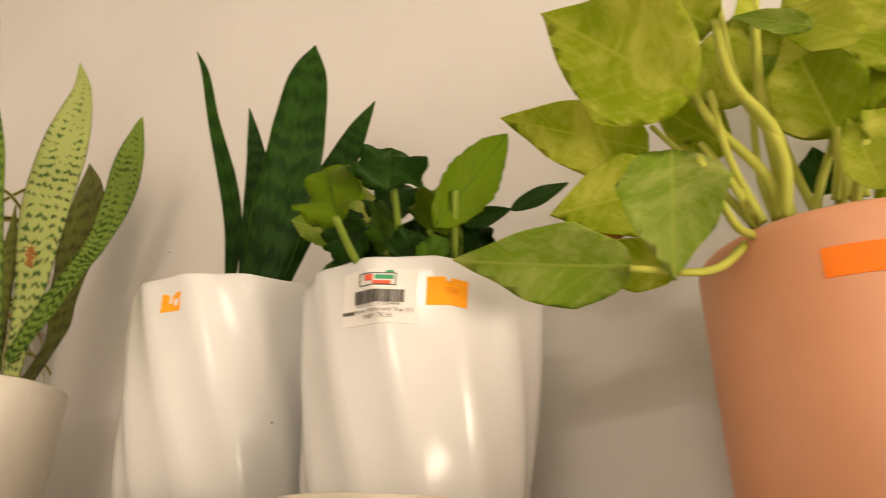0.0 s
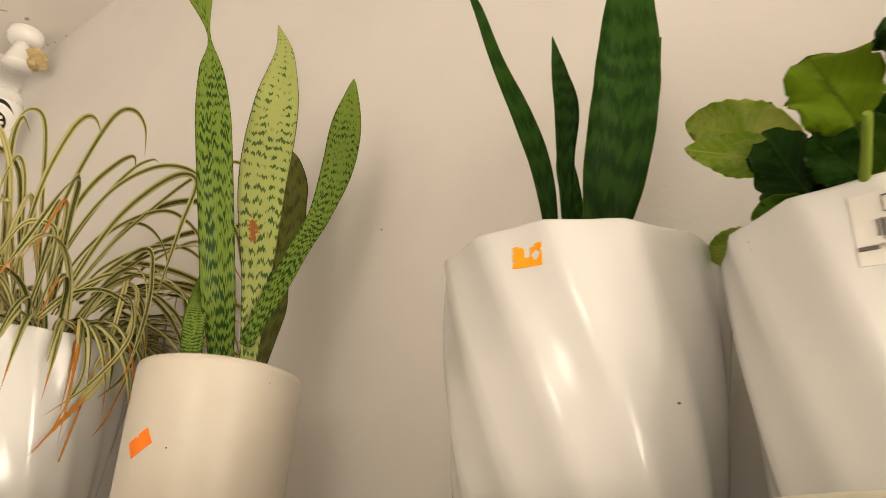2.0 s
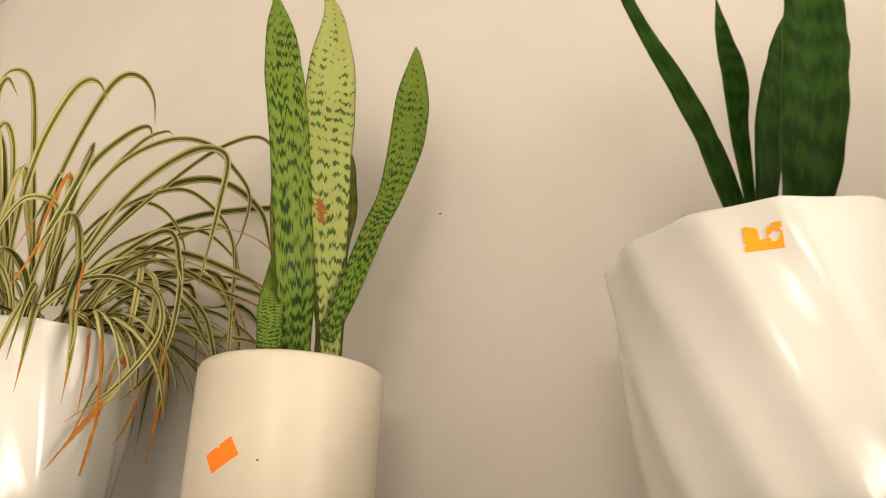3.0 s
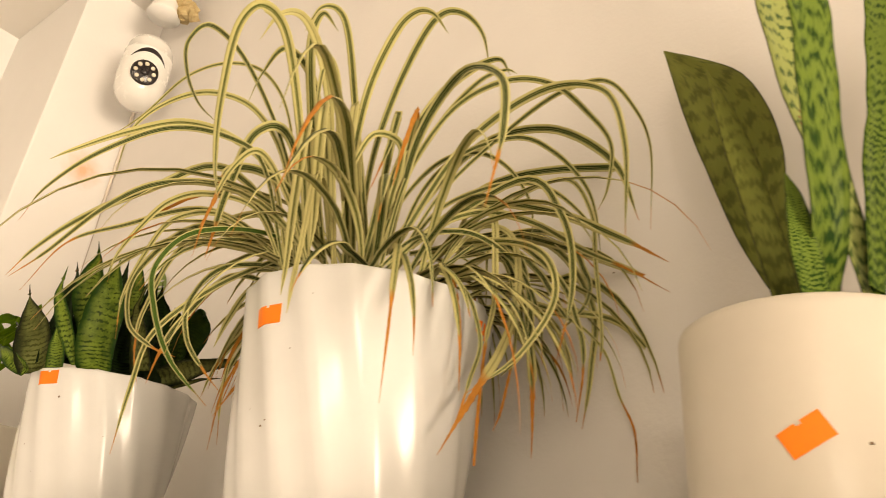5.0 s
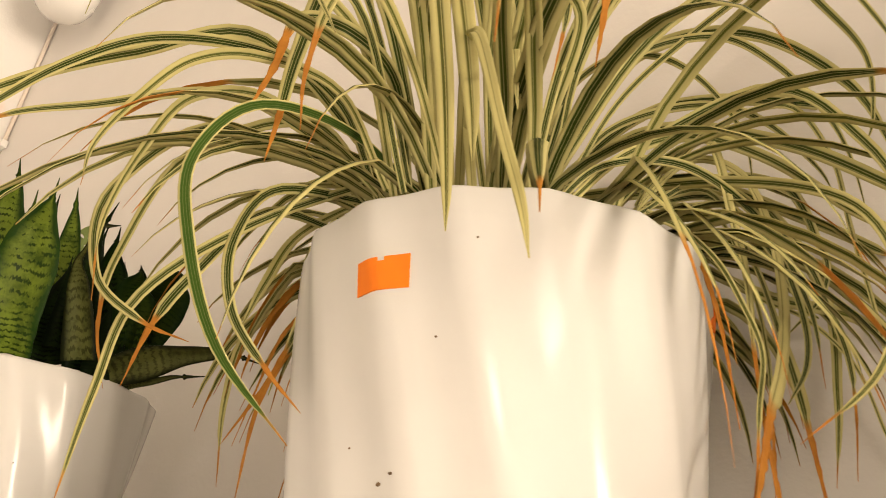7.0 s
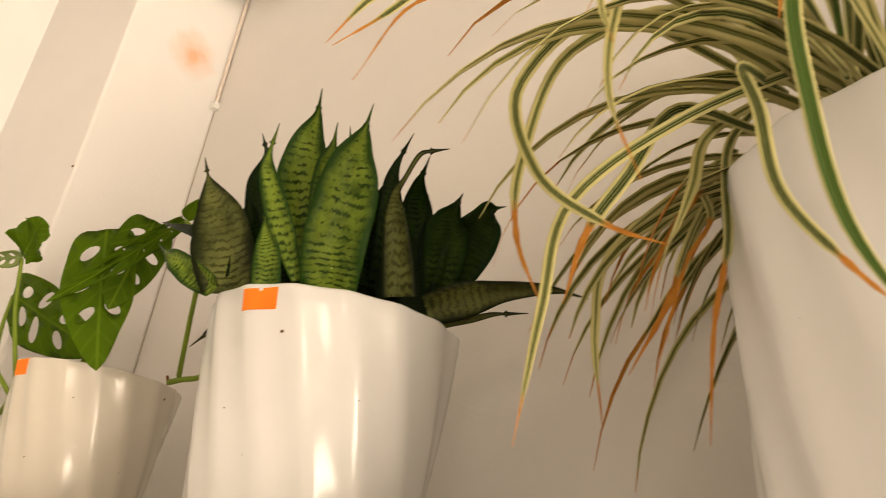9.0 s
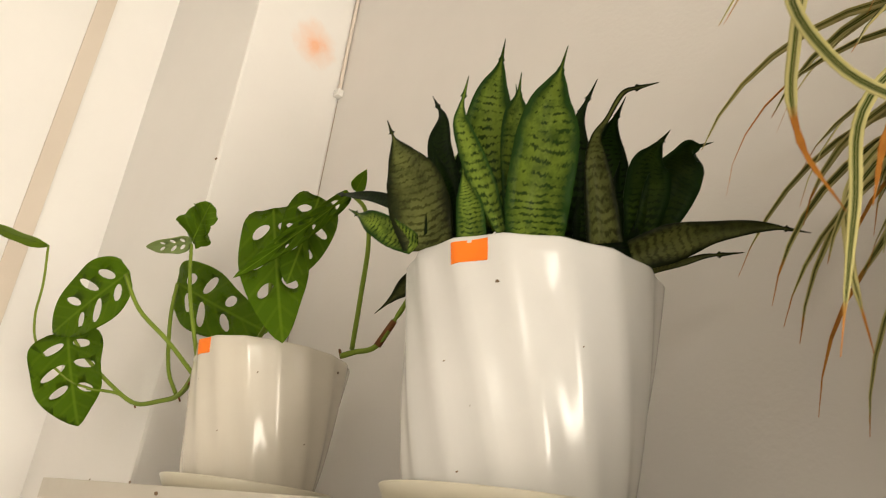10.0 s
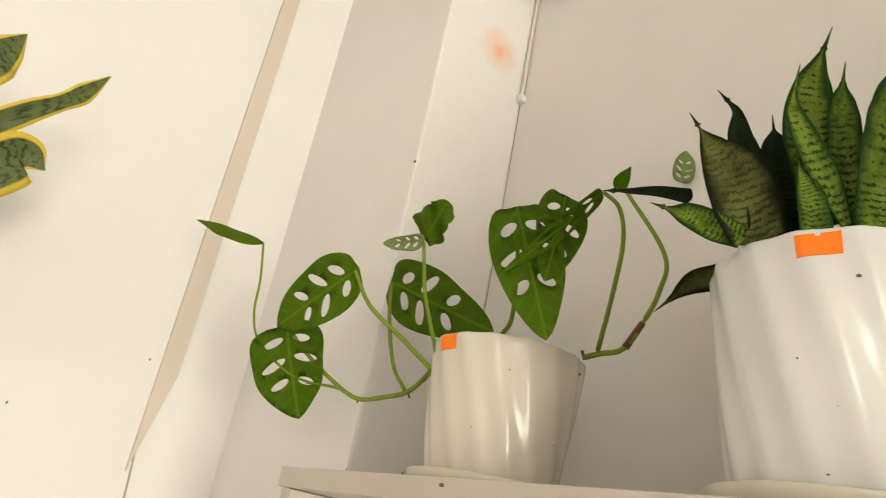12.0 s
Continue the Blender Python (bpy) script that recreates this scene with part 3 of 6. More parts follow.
def leaf(key, foot, tip, width, facing, material, kind="heart", cup=0.10, droop=0.10):
    """A broad leaf from its stalk to its tip; 'holed' ones have slots between the veins."""
    LEAF_COUNT[0] += 1
    rng = random.Random(LEAF_COUNT[0] * 7 + 1)
    a, b = Vector(foot), Vector(tip)
    axis = (b - a)
    length = axis.length
    axis.normalize()
    f = Vector(facing).normalized()
    side = axis.cross(f).normalized()
    lean = rng.uniform(-0.25, 0.25)
    up = (side.cross(axis).normalized() + side * lean).normalized()
    side = axis.cross(up).normalized()
    bm = bmesh.new()
    n = 26
    loop = []
    for i in range(n + 1):
        u = i / n
        loop.append((u, outline_width(kind, u)))
    pts = [(u, w) for u, w in loop] + [(u, -w) for u, w in loop[-2:0:-1]]

    def ring(ps):
        vs = [bm.verts.new((x, y, 0)) for x, y in ps]
        return [bm.edges.new((vs[i], vs[(i + 1) % len(vs)])) for i in range(len(vs))]
    edges = ring(pts)
    if kind == "holed":
        for s in (1, -1):
            for u0, reach, size in ((0.20, 0.42, 0.20), (0.41, 0.48, 0.27), (0.63, 0.42, 0.21)):
                size *= rng.uniform(0.75, 1.1)
                cu, cv = u0 + rng.uniform(-0.02, 0.02), s * reach
                room = min(outline_width(kind, max(0.02, cu - 0.10)), outline_width(kind, min(0.98, cu + 0.13))) * 0.84
                size = min(size, (room - 0.10) / 2.7)
                cv = s * (room + 0.10) / 2
                slot = []
                for k in range(12):
                    q = 2 * math.pi * k / 12
                    dx, dy = 0.046 * math.sin(q), size * 1.5 * math.cos(q)
                    ca = 0.28
                    slot.append((cu + dx + ca * dy * s * 0.6, cv + dy * 0.9))
                edges += ring(slot)
    bmesh.ops.triangle_fill(bm, use_beauty=True, use_dissolve=False, edges=edges)
    for x in (0.12, 0.24, 0.36, 0.48, 0.6, 0.72, 0.84, 0.93):
        bmesh.ops.bisect_plane(bm, geom=bm.verts[:] + bm.edges[:] + bm.faces[:], plane_co=(x, 0, 0), plane_no=(1, 0, 0))
    for y in (-0.75, -0.5, -0.25, 0.0, 0.25, 0.5, 0.75):
        bmesh.ops.bisect_plane(bm, geom=bm.verts[:] + bm.edges[:] + bm.faces[:], plane_co=(0, y, 0), plane_no=(0, 1, 0))
    uv = bm.loops.layers.uv.new("UVMap")
    for fc in bm.faces:
        fc.smooth = True
        if fc.normal.z < 0:
            fc.normal_flip()
        for lp in fc.loops:
            lp[uv].uv = (lp.vert.co.x, lp.vert.co.y * 0.5 + 0.5)
    ph = rng.uniform(0, 6)
    lobe = {"heart": 0.16, "holed": 0.12, "round": 0.10, "lance": 0.0, "toothed": 0.0}[kind]
    ripple = {"heart": 0.07, "holed": 0.05, "round": 0.22, "lance": 0.08, "toothed": 0.14}[kind]
    for v in bm.verts:
        u, s = v.co.x, v.co.y
        x = u * length - lobe * length * s * s * (1 - u) ** 3
        h = cup * width * (abs(s) ** 1.4) - droop * length * (u - 0.35) ** 2 + ripple * width * math.sin(u * 11 + ph + 2.4 * s) * abs(s)
        v.co = a + axis * x + side * (s * width / 2) + up * h
    bmesh.ops.solidify(bm, geom=bm.faces[:], thickness=0.0005)
    return part("leaf", bm, material, POTS[key][0])

# dark snake plant
blade("B", [(0.021, -0.017, 0.137, 0.0214), (0.030, -0.019, 0.177, 0.0337), (0.038, -0.020, 0.218, 0.0362), (0.043, -0.023, 0.247, 0.0335), (0.047, -0.025, 0.283, 0.0240), (0.050, -0.026, 0.307, 0.0008)], (0.62, -0.70, -0.35), SNAKE_DARK)
blade("B", [(-0.006, -0.019, 0.142, 0.0067), (-0.013, -0.019, 0.187, 0.0117), (-0.023, -0.023, 0.224, 0.0125), (-0.039, -0.031, 0.271, 0.0084), (-0.051, -0.038, 0.314, 0.0057), (-0.059, -0.044, 0.334, 0.0007)], (0.62, -0.70, -0.35), SNAKE_DARK)
blade("B", [(0.001, -0.016, 0.141, 0.0046), (0.001, -0.018, 0.194, 0.0101), (0.003, -0.020, 0.225, 0.0142), (0.002, -0.026, 0.248, 0.0091), (0.003, -0.035, 0.267, 0.0006)], (0.62, -0.70, -0.35), SNAKE_DARK)
blade("B", [(-0.000, 0.017, 0.151, 0.0098), (0.010, 0.034, 0.226, 0.0197), (0.019, 0.047, 0.267, 0.0204), (0.024, 0.054, 0.294, 0.0132), (0.030, 0.062, 0.321, 0.0007)], (0.62, -0.70, -0.35), SNAKE_DARK)
blade("B", [(-0.011, 0.018, 0.168, 0.0110), (-0.017, 0.019, 0.199, 0.0127), (-0.021, 0.020, 0.219, 0.0104), (-0.022, 0.021, 0.231, 0.0010)], (0.25, -0.87, -0.43), SNAKE_DARK)
# mottled snake plant
blade("C", [(0.004, -0.002, 0.085, 0.0190), (0.011, -0.012, 0.122, 0.0185), (0.021, -0.029, 0.156, 0.0239), (0.026, -0.045, 0.206, 0.0250), (0.030, -0.059, 0.250, 0.0257), (0.028, -0.067, 0.287, 0.0251), (0.029, -0.076, 0.318, 0.0178), (0.023, -0.082, 0.354, 0.0027), (0.007, -0.097, 0.408, 0.0304), (-0.013, -0.119, 0.465, 0.0363), (-0.031, -0.138, 0.523, 0.0013)], (0.83, -0.48, -0.28), SNAKE_BAND)
blade("C", [(0.032, -0.002, 0.106, 0.0107), (0.023, -0.001, 0.176, 0.0214), (0.010, -0.002, 0.262, 0.0378), (0.003, 0.003, 0.340, 0.0377), (-0.004, 0.007, 0.403, 0.0173), (-0.014, 0.002, 0.439, 0.0011)], (0.83, -0.48, -0.28), SNAKE_PALE)
blade("C", [(0.027, 0.003, 0.081, 0.0192), (-0.016, 0.051, 0.163, 0.0249), (-0.031, 0.058, 0.211, 0.0345), (-0.039, 0.065, 0.263, 0.0498), (-0.055, 0.069, 0.320, 0.0460), (-0.091, 0.075, 0.382, 0.0010)], (0.31, -0.93, -0.20), SNAKE_GREY)
blade("C", [(0.033, -0.008, 0.124, 0.0091), (0.036, 0.006, 0.164, 0.0147), (0.038, 0.024, 0.212, 0.0157), (0.043, 0.034, 0.242, 0.0178), (0.050, 0.040, 0.286, 0.0260), (0.055, 0.039, 0.324, 0.0248), (0.057, 0.039, 0.360, 0.0088), (0.056, 0.040, 0.373, 0.0009)], (0.72, -0.62, -0.28), SNAKE_BAND)
blade("C", [(0.014, -0.036, 0.106, 0.0145), (0.011, -0.037, 0.139, 0.0149), (0.010, -0.036, 0.162, 0.0101), (0.008, -0.037, 0.178, 0.0011)], (0.71, -0.61, -0.35), SNAKE_BAND)
blade("C", [(-0.005, -0.001, 0.121, 0.0134), (-0.014, -0.004, 0.177, 0.0156), (-0.023, -0.006, 0.228, 0.0142), (-0.034, -0.009, 0.279, 0.0011)], (0.56, -0.73, -0.40), SNAKE_GREY)
# dwarf rosette snake plant
blade("E", [(0.031, -0.039, 0.137, 0.0294), (0.035, -0.044, 0.148, 0.0323), (0.039, -0.048, 0.162, 0.0342), (0.044, -0.051, 0.187, 0.0333), (0.048, -0.055, 0.205, 0.0241), (0.054, -0.058, 0.216, 0.0117), (0.059, -0.061, 0.223, 0.0009)], (0.62, -0.65, -0.43), SNAKE_NEST)
blade("E", [(0.015, -0.034, 0.148, 0.0147), (0.015, -0.039, 0.171, 0.0162), (0.016, -0.044, 0.198, 0.0178), (0.017, -0.047, 0.217, 0.0133), (0.020, -0.050, 0.229, 0.0007)], (0.62, -0.65, -0.43), SNAKE_NEST)
blade("E", [(-0.003, -0.030, 0.153, 0.0166), (-0.002, -0.040, 0.186, 0.0262), (-0.001, -0.049, 0.208, 0.0297), (0.004, -0.055, 0.229, 0.0203), (0.011, -0.059, 0.241, 0.0081), (0.017, -0.064, 0.246, 0.0010)], (0.62, -0.65, -0.43), SNAKE_NEST)
blade("E", [(0.022, -0.055, 0.137, 0.0055), (0.018, -0.063, 0.155, 0.0122), (0.012, -0.072, 0.176, 0.0137), (0.008, -0.080, 0.194, 0.0094), (0.009, -0.083, 0.203, 0.0041), (0.011, -0.084, 0.211, 0.0006)], (0.62, -0.65, -0.43), SNAKE_NEST)
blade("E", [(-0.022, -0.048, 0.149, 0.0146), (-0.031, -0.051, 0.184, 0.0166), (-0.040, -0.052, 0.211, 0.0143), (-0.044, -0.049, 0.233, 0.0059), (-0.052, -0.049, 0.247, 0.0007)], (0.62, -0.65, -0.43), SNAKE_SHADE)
blade("E", [(0.011, -0.065, 0.132, 0.0157), (0.010, -0.069, 0.151, 0.0135), (0.008, -0.073, 0.163, 0.0043), (0.008, -0.075, 0.169, 0.0006)], (0.62, -0.65, -0.43), SNAKE_NEST)
blade("E", [(-0.019, -0.066, 0.131, 0.0284), (-0.024, -0.070, 0.150, 0.0348), (-0.030, -0.075, 0.171, 0.0302), (-0.038, -0.081, 0.188, 0.0154), (-0.043, -0.085, 0.199, 0.0034), (-0.046, -0.086, 0.205, 0.0007)], (0.62, -0.65, -0.43), SNAKE_DULL)
blade("E", [(-0.021, -0.075, 0.131, 0.0125), (-0.034, -0.080, 0.138, 0.0159), (-0.047, -0.086, 0.146, 0.0130), (-0.057, -0.088, 0.151, 0.0046), (-0.064, -0.088, 0.155, 0.0007)], (0.62, -0.65, -0.43), SNAKE_NEST)
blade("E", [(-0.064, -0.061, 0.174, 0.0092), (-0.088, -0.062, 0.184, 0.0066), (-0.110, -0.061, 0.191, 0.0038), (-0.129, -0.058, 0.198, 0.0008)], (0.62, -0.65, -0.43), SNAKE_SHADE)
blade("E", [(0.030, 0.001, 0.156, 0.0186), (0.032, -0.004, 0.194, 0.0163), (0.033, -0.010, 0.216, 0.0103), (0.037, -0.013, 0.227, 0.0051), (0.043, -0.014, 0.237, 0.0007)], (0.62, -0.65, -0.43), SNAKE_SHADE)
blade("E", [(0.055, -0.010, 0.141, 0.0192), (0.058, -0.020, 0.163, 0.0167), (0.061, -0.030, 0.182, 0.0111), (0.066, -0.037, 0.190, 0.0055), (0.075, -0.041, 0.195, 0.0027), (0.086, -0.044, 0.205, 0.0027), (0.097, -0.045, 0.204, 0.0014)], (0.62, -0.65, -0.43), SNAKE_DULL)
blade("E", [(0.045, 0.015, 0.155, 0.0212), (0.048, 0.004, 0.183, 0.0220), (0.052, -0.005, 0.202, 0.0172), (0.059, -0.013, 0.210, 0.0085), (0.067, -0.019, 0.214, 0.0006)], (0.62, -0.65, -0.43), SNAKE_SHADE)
blade("E", [(0.060, 0.015, 0.153, 0.0162), (0.068, 0.008, 0.175, 0.0251), (0.075, -0.001, 0.188, 0.0210), (0.084, -0.007, 0.193, 0.0081), (0.092, -0.014, 0.192, 0.0006)], (0.62, -0.65, -0.43), SNAKE_HALF_SHADE)
blade("E", [(0.064, 0.019, 0.154, 0.0194), (0.075, 0.019, 0.179, 0.0286), (0.085, 0.017, 0.192, 0.0252), (0.093, 0.013, 0.198, 0.0147), (0.101, 0.009, 0.196, 0.0038)], (0.62, -0.65, -0.43), SNAKE_HALF_SHADE)
blade("E", [(0.063, 0.005, 0.138, 0.0175), (0.080, 0.015, 0.146, 0.0206), (0.097, 0.027, 0.153, 0.0124), (0.113, 0.036, 0.156, 0.0077), (0.124, 0.042, 0.156, 0.0037), (0.131, 0.044, 0.154, 0.0009)], (0.62, -0.65, -0.43), SNAKE_DULL)
blade("E", [(0.065, 0.014, 0.130, 0.0031), (0.073, 0.016, 0.133, 0.0044), (0.084, 0.021, 0.136, 0.0040), (0.094, 0.025, 0.139, 0.0028), (0.102, 0.029, 0.140, 0.0009)], (0.62, -0.65, -0.43), SNAKE_DULL)
# mostly near-black filler leaves, added where the rosette's gaps lie in shade
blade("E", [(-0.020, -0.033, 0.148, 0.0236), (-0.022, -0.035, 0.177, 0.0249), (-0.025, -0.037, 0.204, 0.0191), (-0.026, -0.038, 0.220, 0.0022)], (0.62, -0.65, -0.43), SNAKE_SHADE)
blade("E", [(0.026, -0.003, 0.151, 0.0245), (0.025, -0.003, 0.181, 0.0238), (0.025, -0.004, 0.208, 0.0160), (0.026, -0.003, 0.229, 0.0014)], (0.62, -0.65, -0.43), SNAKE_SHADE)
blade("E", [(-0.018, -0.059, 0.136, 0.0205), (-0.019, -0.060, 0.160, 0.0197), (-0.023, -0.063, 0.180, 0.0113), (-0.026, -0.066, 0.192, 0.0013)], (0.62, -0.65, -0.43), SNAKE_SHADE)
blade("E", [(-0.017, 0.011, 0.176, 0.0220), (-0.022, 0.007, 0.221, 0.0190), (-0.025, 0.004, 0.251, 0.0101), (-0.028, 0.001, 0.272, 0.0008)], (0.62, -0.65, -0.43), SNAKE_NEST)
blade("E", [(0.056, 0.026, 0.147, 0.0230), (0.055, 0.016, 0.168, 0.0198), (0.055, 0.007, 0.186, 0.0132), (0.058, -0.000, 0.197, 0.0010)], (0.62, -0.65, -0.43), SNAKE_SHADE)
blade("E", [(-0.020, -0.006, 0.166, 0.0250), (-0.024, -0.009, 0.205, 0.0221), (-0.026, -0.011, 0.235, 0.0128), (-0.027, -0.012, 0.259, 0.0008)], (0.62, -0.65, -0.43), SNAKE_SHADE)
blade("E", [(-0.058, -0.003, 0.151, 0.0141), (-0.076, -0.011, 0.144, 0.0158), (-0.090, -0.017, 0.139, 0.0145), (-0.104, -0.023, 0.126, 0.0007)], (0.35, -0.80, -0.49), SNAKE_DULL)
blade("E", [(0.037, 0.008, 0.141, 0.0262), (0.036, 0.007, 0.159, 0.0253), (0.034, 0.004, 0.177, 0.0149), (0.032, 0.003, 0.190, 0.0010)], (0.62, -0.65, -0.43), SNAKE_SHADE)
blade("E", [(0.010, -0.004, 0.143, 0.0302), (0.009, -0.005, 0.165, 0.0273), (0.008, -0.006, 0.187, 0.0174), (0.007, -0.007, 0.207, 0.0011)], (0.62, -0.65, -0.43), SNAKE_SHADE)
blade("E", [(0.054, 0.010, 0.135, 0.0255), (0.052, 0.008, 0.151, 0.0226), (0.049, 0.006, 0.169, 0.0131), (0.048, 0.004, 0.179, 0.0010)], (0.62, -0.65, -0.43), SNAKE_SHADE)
# leafy plant with round scalloped leaves
leaf("A", (0.008, -0.079, 0.123), (-0.003, -0.082, 0.154), 0.0312, (0.39, -0.82, -0.43), LEAF_BRIGHT, "round")
stem("A", [(-0.004, -0.035, 0.109), (0.005, -0.063, 0.111), (0.012, -0.086, 0.121)], 0.0022, 0.0016, STEM_GREEN)
leaf("A", (0.030, -0.074, 0.136), (0.028, -0.072, 0.160), 0.0340, (0.39, -0.82, -0.43), LEAF_DEEP, "round")
stem("A", [(0.009, -0.028, 0.109), (0.016, -0.044, 0.123), (0.026, -0.065, 0.142)], 0.0022, 0.0016, STEM_GREEN)
leaf("A", (0.039, -0.049, 0.126), (0.064, -0.024, 0.183), 0.0259, (0.39, -0.82, -0.43), LEAF_BRIGHT, "toothed")
stem("A", [(0.029, -0.017, 0.108), (0.039, -0.032, 0.119), (0.048, -0.047, 0.143)], 0.0022, 0.0016, STEM_GREEN)
leaf("A", (0.028, -0.038, 0.131), (0.033, -0.032, 0.156), 0.0256, (0.39, -0.82, -0.43), LEAF_BRIGHT, "round")
stem("A", [(0.016, -0.013, 0.112), (0.021, -0.020, 0.123), (0.028, -0.038, 0.131)], 0.0022, 0.0016, STEM_GREEN)
leaf("A", (-0.001, -0.030, 0.146), (-0.002, -0.028, 0.170), 0.0319, (0.39, -0.82, -0.43), LEAF_DEEP, "round")
leaf("A", (0.011, -0.048, 0.119), (0.002, -0.049, 0.149), 0.0161, (0.39, -0.82, -0.43), LEAF_MID, "round")
stem("A", [(0.001, -0.021, 0.113), (0.004, -0.029, 0.118), (0.011, -0.048, 0.119)], 0.0022, 0.0016, STEM_GREEN)
leaf("A", (-0.025, -0.032, 0.142), (-0.063, -0.045, 0.155), 0.0192, (0.41, -0.84, -0.34), POTHOS_GREEN, "toothed")
leaf("A", (-0.021, -0.015, 0.157), (-0.075, -0.011, 0.192), 0.0326, (0.41, -0.84, -0.34), POTHOS_GREEN, "toothed")
leaf("A", (-0.045, -0.002, 0.120), (-0.074, 0.002, 0.125), 0.0211, (0.16, -0.93, -0.33), POTHOS_GREEN, "toothed")
leaf("A", (-0.058, 0.010, 0.111), (-0.061, 0.016, 0.074), 0.0134, (0.16, -0.93, -0.33), DRY_LEAF, "lance")
leaf("A", (0.040, -0.031, 0.135), (0.062, -0.018, 0.143), 0.0096, (0.39, -0.82, -0.43), LEAF_DEEP, "lance")
leaf("A", (0.061, -0.018, 0.143), (0.086, -0.004, 0.158), 0.0086, (0.39, -0.82, -0.43), LEAF_DEEP, "lance")
stem("A", [(0.025, -0.008, 0.115), (0.031, -0.015, 0.128), (0.040, -0.030, 0.136)], 0.0015, 0.0011, STEM_GREEN)
leaf("A", (0.003, -0.058, 0.115), (-0.009, -0.063, 0.133), 0.0217, (0.39, -0.82, -0.43), LEAF_DEEP, "round")
leaf("A", (0.014, -0.023, 0.125), (0.011, -0.023, 0.145), 0.0260, (0.39, -0.82, -0.43), LEAF_DEEP, "round")
leaf("A", (0.034, -0.030, 0.120), (0.031, -0.031, 0.132), 0.0159, (0.39, -0.82, -0.43), LEAF_MID, "round")
leaf("A", (0.035, -0.013, 0.126), (0.038, -0.009, 0.146), 0.0225, (0.39, -0.82, -0.43), LEAF_DEEP, "round")
leaf("A", (0.020, -0.049, 0.112), (0.026, -0.044, 0.129), 0.0213, (0.39, -0.82, -0.43), LEAF_DEEP, "round")
leaf("A", (-0.001, -0.032, 0.123), (-0.011, -0.035, 0.143), 0.0248, (0.39, -0.82, -0.43), LEAF_DEEP, "round")
leaf("A", (0.032, -0.049, 0.109), (0.042, -0.043, 0.122), 0.0138, (0.39, -0.82, -0.43), LEAF_MID, "round")
# golden pothos
leaf("T", (-0.048, -0.067, 0.188), (-0.114, -0.090, 0.249), 0.0637, (0.10, -0.88, -0.45), POTHOS, "heart")
stem("T", [(-0.025, -0.038, 0.132), (-0.025, -0.051, 0.147), (-0.043, -0.054, 0.177), (-0.053, -0.052, 0.203)], 0.0028, 0.0020, STEM_PALE)
leaf("T", (-0.081, -0.032, 0.188), (-0.153, -0.062, 0.214), 0.0403, (0.05, -0.90, -0.42), POTHOS, "heart")
stem("T", [(-0.032, -0.040, 0.126), (-0.052, -0.037, 0.160), (-0.081, -0.025, 0.205)], 0.0020, 0.0014, STEM_PALE)
leaf("T", (-0.071, -0.042, 0.159), (-0.123, -0.062, 0.148), 0.0404, (0.05, -0.90, -0.42), POTHOS, "heart")
leaf("T", (-0.051, -0.097, 0.145), (-0.053, -0.102, 0.088), 0.0430, (0.05, -0.90, -0.42), POTHOS_GREEN, "heart")
stem("T", [(-0.032, -0.060, 0.117), (-0.034, -0.085, 0.114), (-0.041, -0.097, 0.138)], 0.0020, 0.0014, STEM_PALE)
leaf("T", (-0.070, -0.097, 0.098), (-0.139, -0.122, 0.104), 0.0362, (0.15, -0.80, -0.55), POTHOS_GREEN, "heart")
leaf("T", (-0.059, -0.077, 0.101), (-0.101, -0.092, 0.113), 0.0239, (0.06, -0.85, -0.50), POTHOS, "heart")
leaf("T", (-0.018, -0.052, 0.236), (-0.025, -0.072, 0.219), 0.0159, (0.05, -0.90, -0.42), POTHOS, "heart")
stem("T", [(-0.034, -0.050, 0.121), (-0.044, -0.083, 0.096), (-0.069, -0.104, 0.094)], 0.0020, 0.0014, STEM_PALE)
leaf("T", (0.001, -0.032, 0.169), (0.004, -0.044, 0.230), 0.0558, (0.06, -0.91, -0.41), POTHOS, "heart")
leaf("T", (0.005, -0.022, 0.172), (0.041, -0.034, 0.207), 0.0551, (0.06, -0.91, -0.41), POTHOS, "heart")
stem("T", [(-0.002, -0.027, 0.132), (0.002, -0.034, 0.152), (0.001, -0.032, 0.169)], 0.0028, 0.0020, STEM_PALE)
leaf("T", (-0.037, -0.057, 0.229), (-0.081, -0.076, 0.270), 0.0461, (0.06, -0.91, -0.41), POTHOS, "heart")
stem("T", [(-0.024, -0.038, 0.132), (-0.018, -0.054, 0.163), (-0.032, -0.061, 0.193), (-0.037, -0.057, 0.232)], 0.0030, 0.0021, STEM_PALE)
leaf("T", (-0.021, -0.034, 0.259), (-0.025, -0.027, 0.318), 0.0509, (0.06, -0.91, -0.41), POTHOS, "heart")
stem("T", [(-0.020, -0.038, 0.131), (-0.023, -0.043, 0.176), (-0.024, -0.039, 0.214), (-0.021, -0.033, 0.260)], 0.0030, 0.0021, STEM_PALE)
leaf("T", (0.015, -0.052, 0.153), (0.029, -0.050, 0.163), 0.0204, (0.06, -0.91, -0.41), POTHOS, "heart")
stem("T", [(0.004, -0.037, 0.126), (0.008, -0.045, 0.139), (0.014, -0.052, 0.153)], 0.0025, 0.0017, STEM_PALE)
leaf("T", (-0.014, -0.006, 0.240), (-0.039, -0.004, 0.274), 0.0195, (0.06, -0.91, -0.41), POTHOS, "heart")
leaf("T", (-0.025, -0.012, 0.194), (0.004, -0.007, 0.217), 0.0312, (0.06, -0.91, -0.41), POTHOS, "heart")
stem("T", [(-0.011, -0.017, 0.138), (-0.017, -0.015, 0.160), (-0.023, -0.012, 0.193)], 0.0025, 0.0017, STEM_PALE)
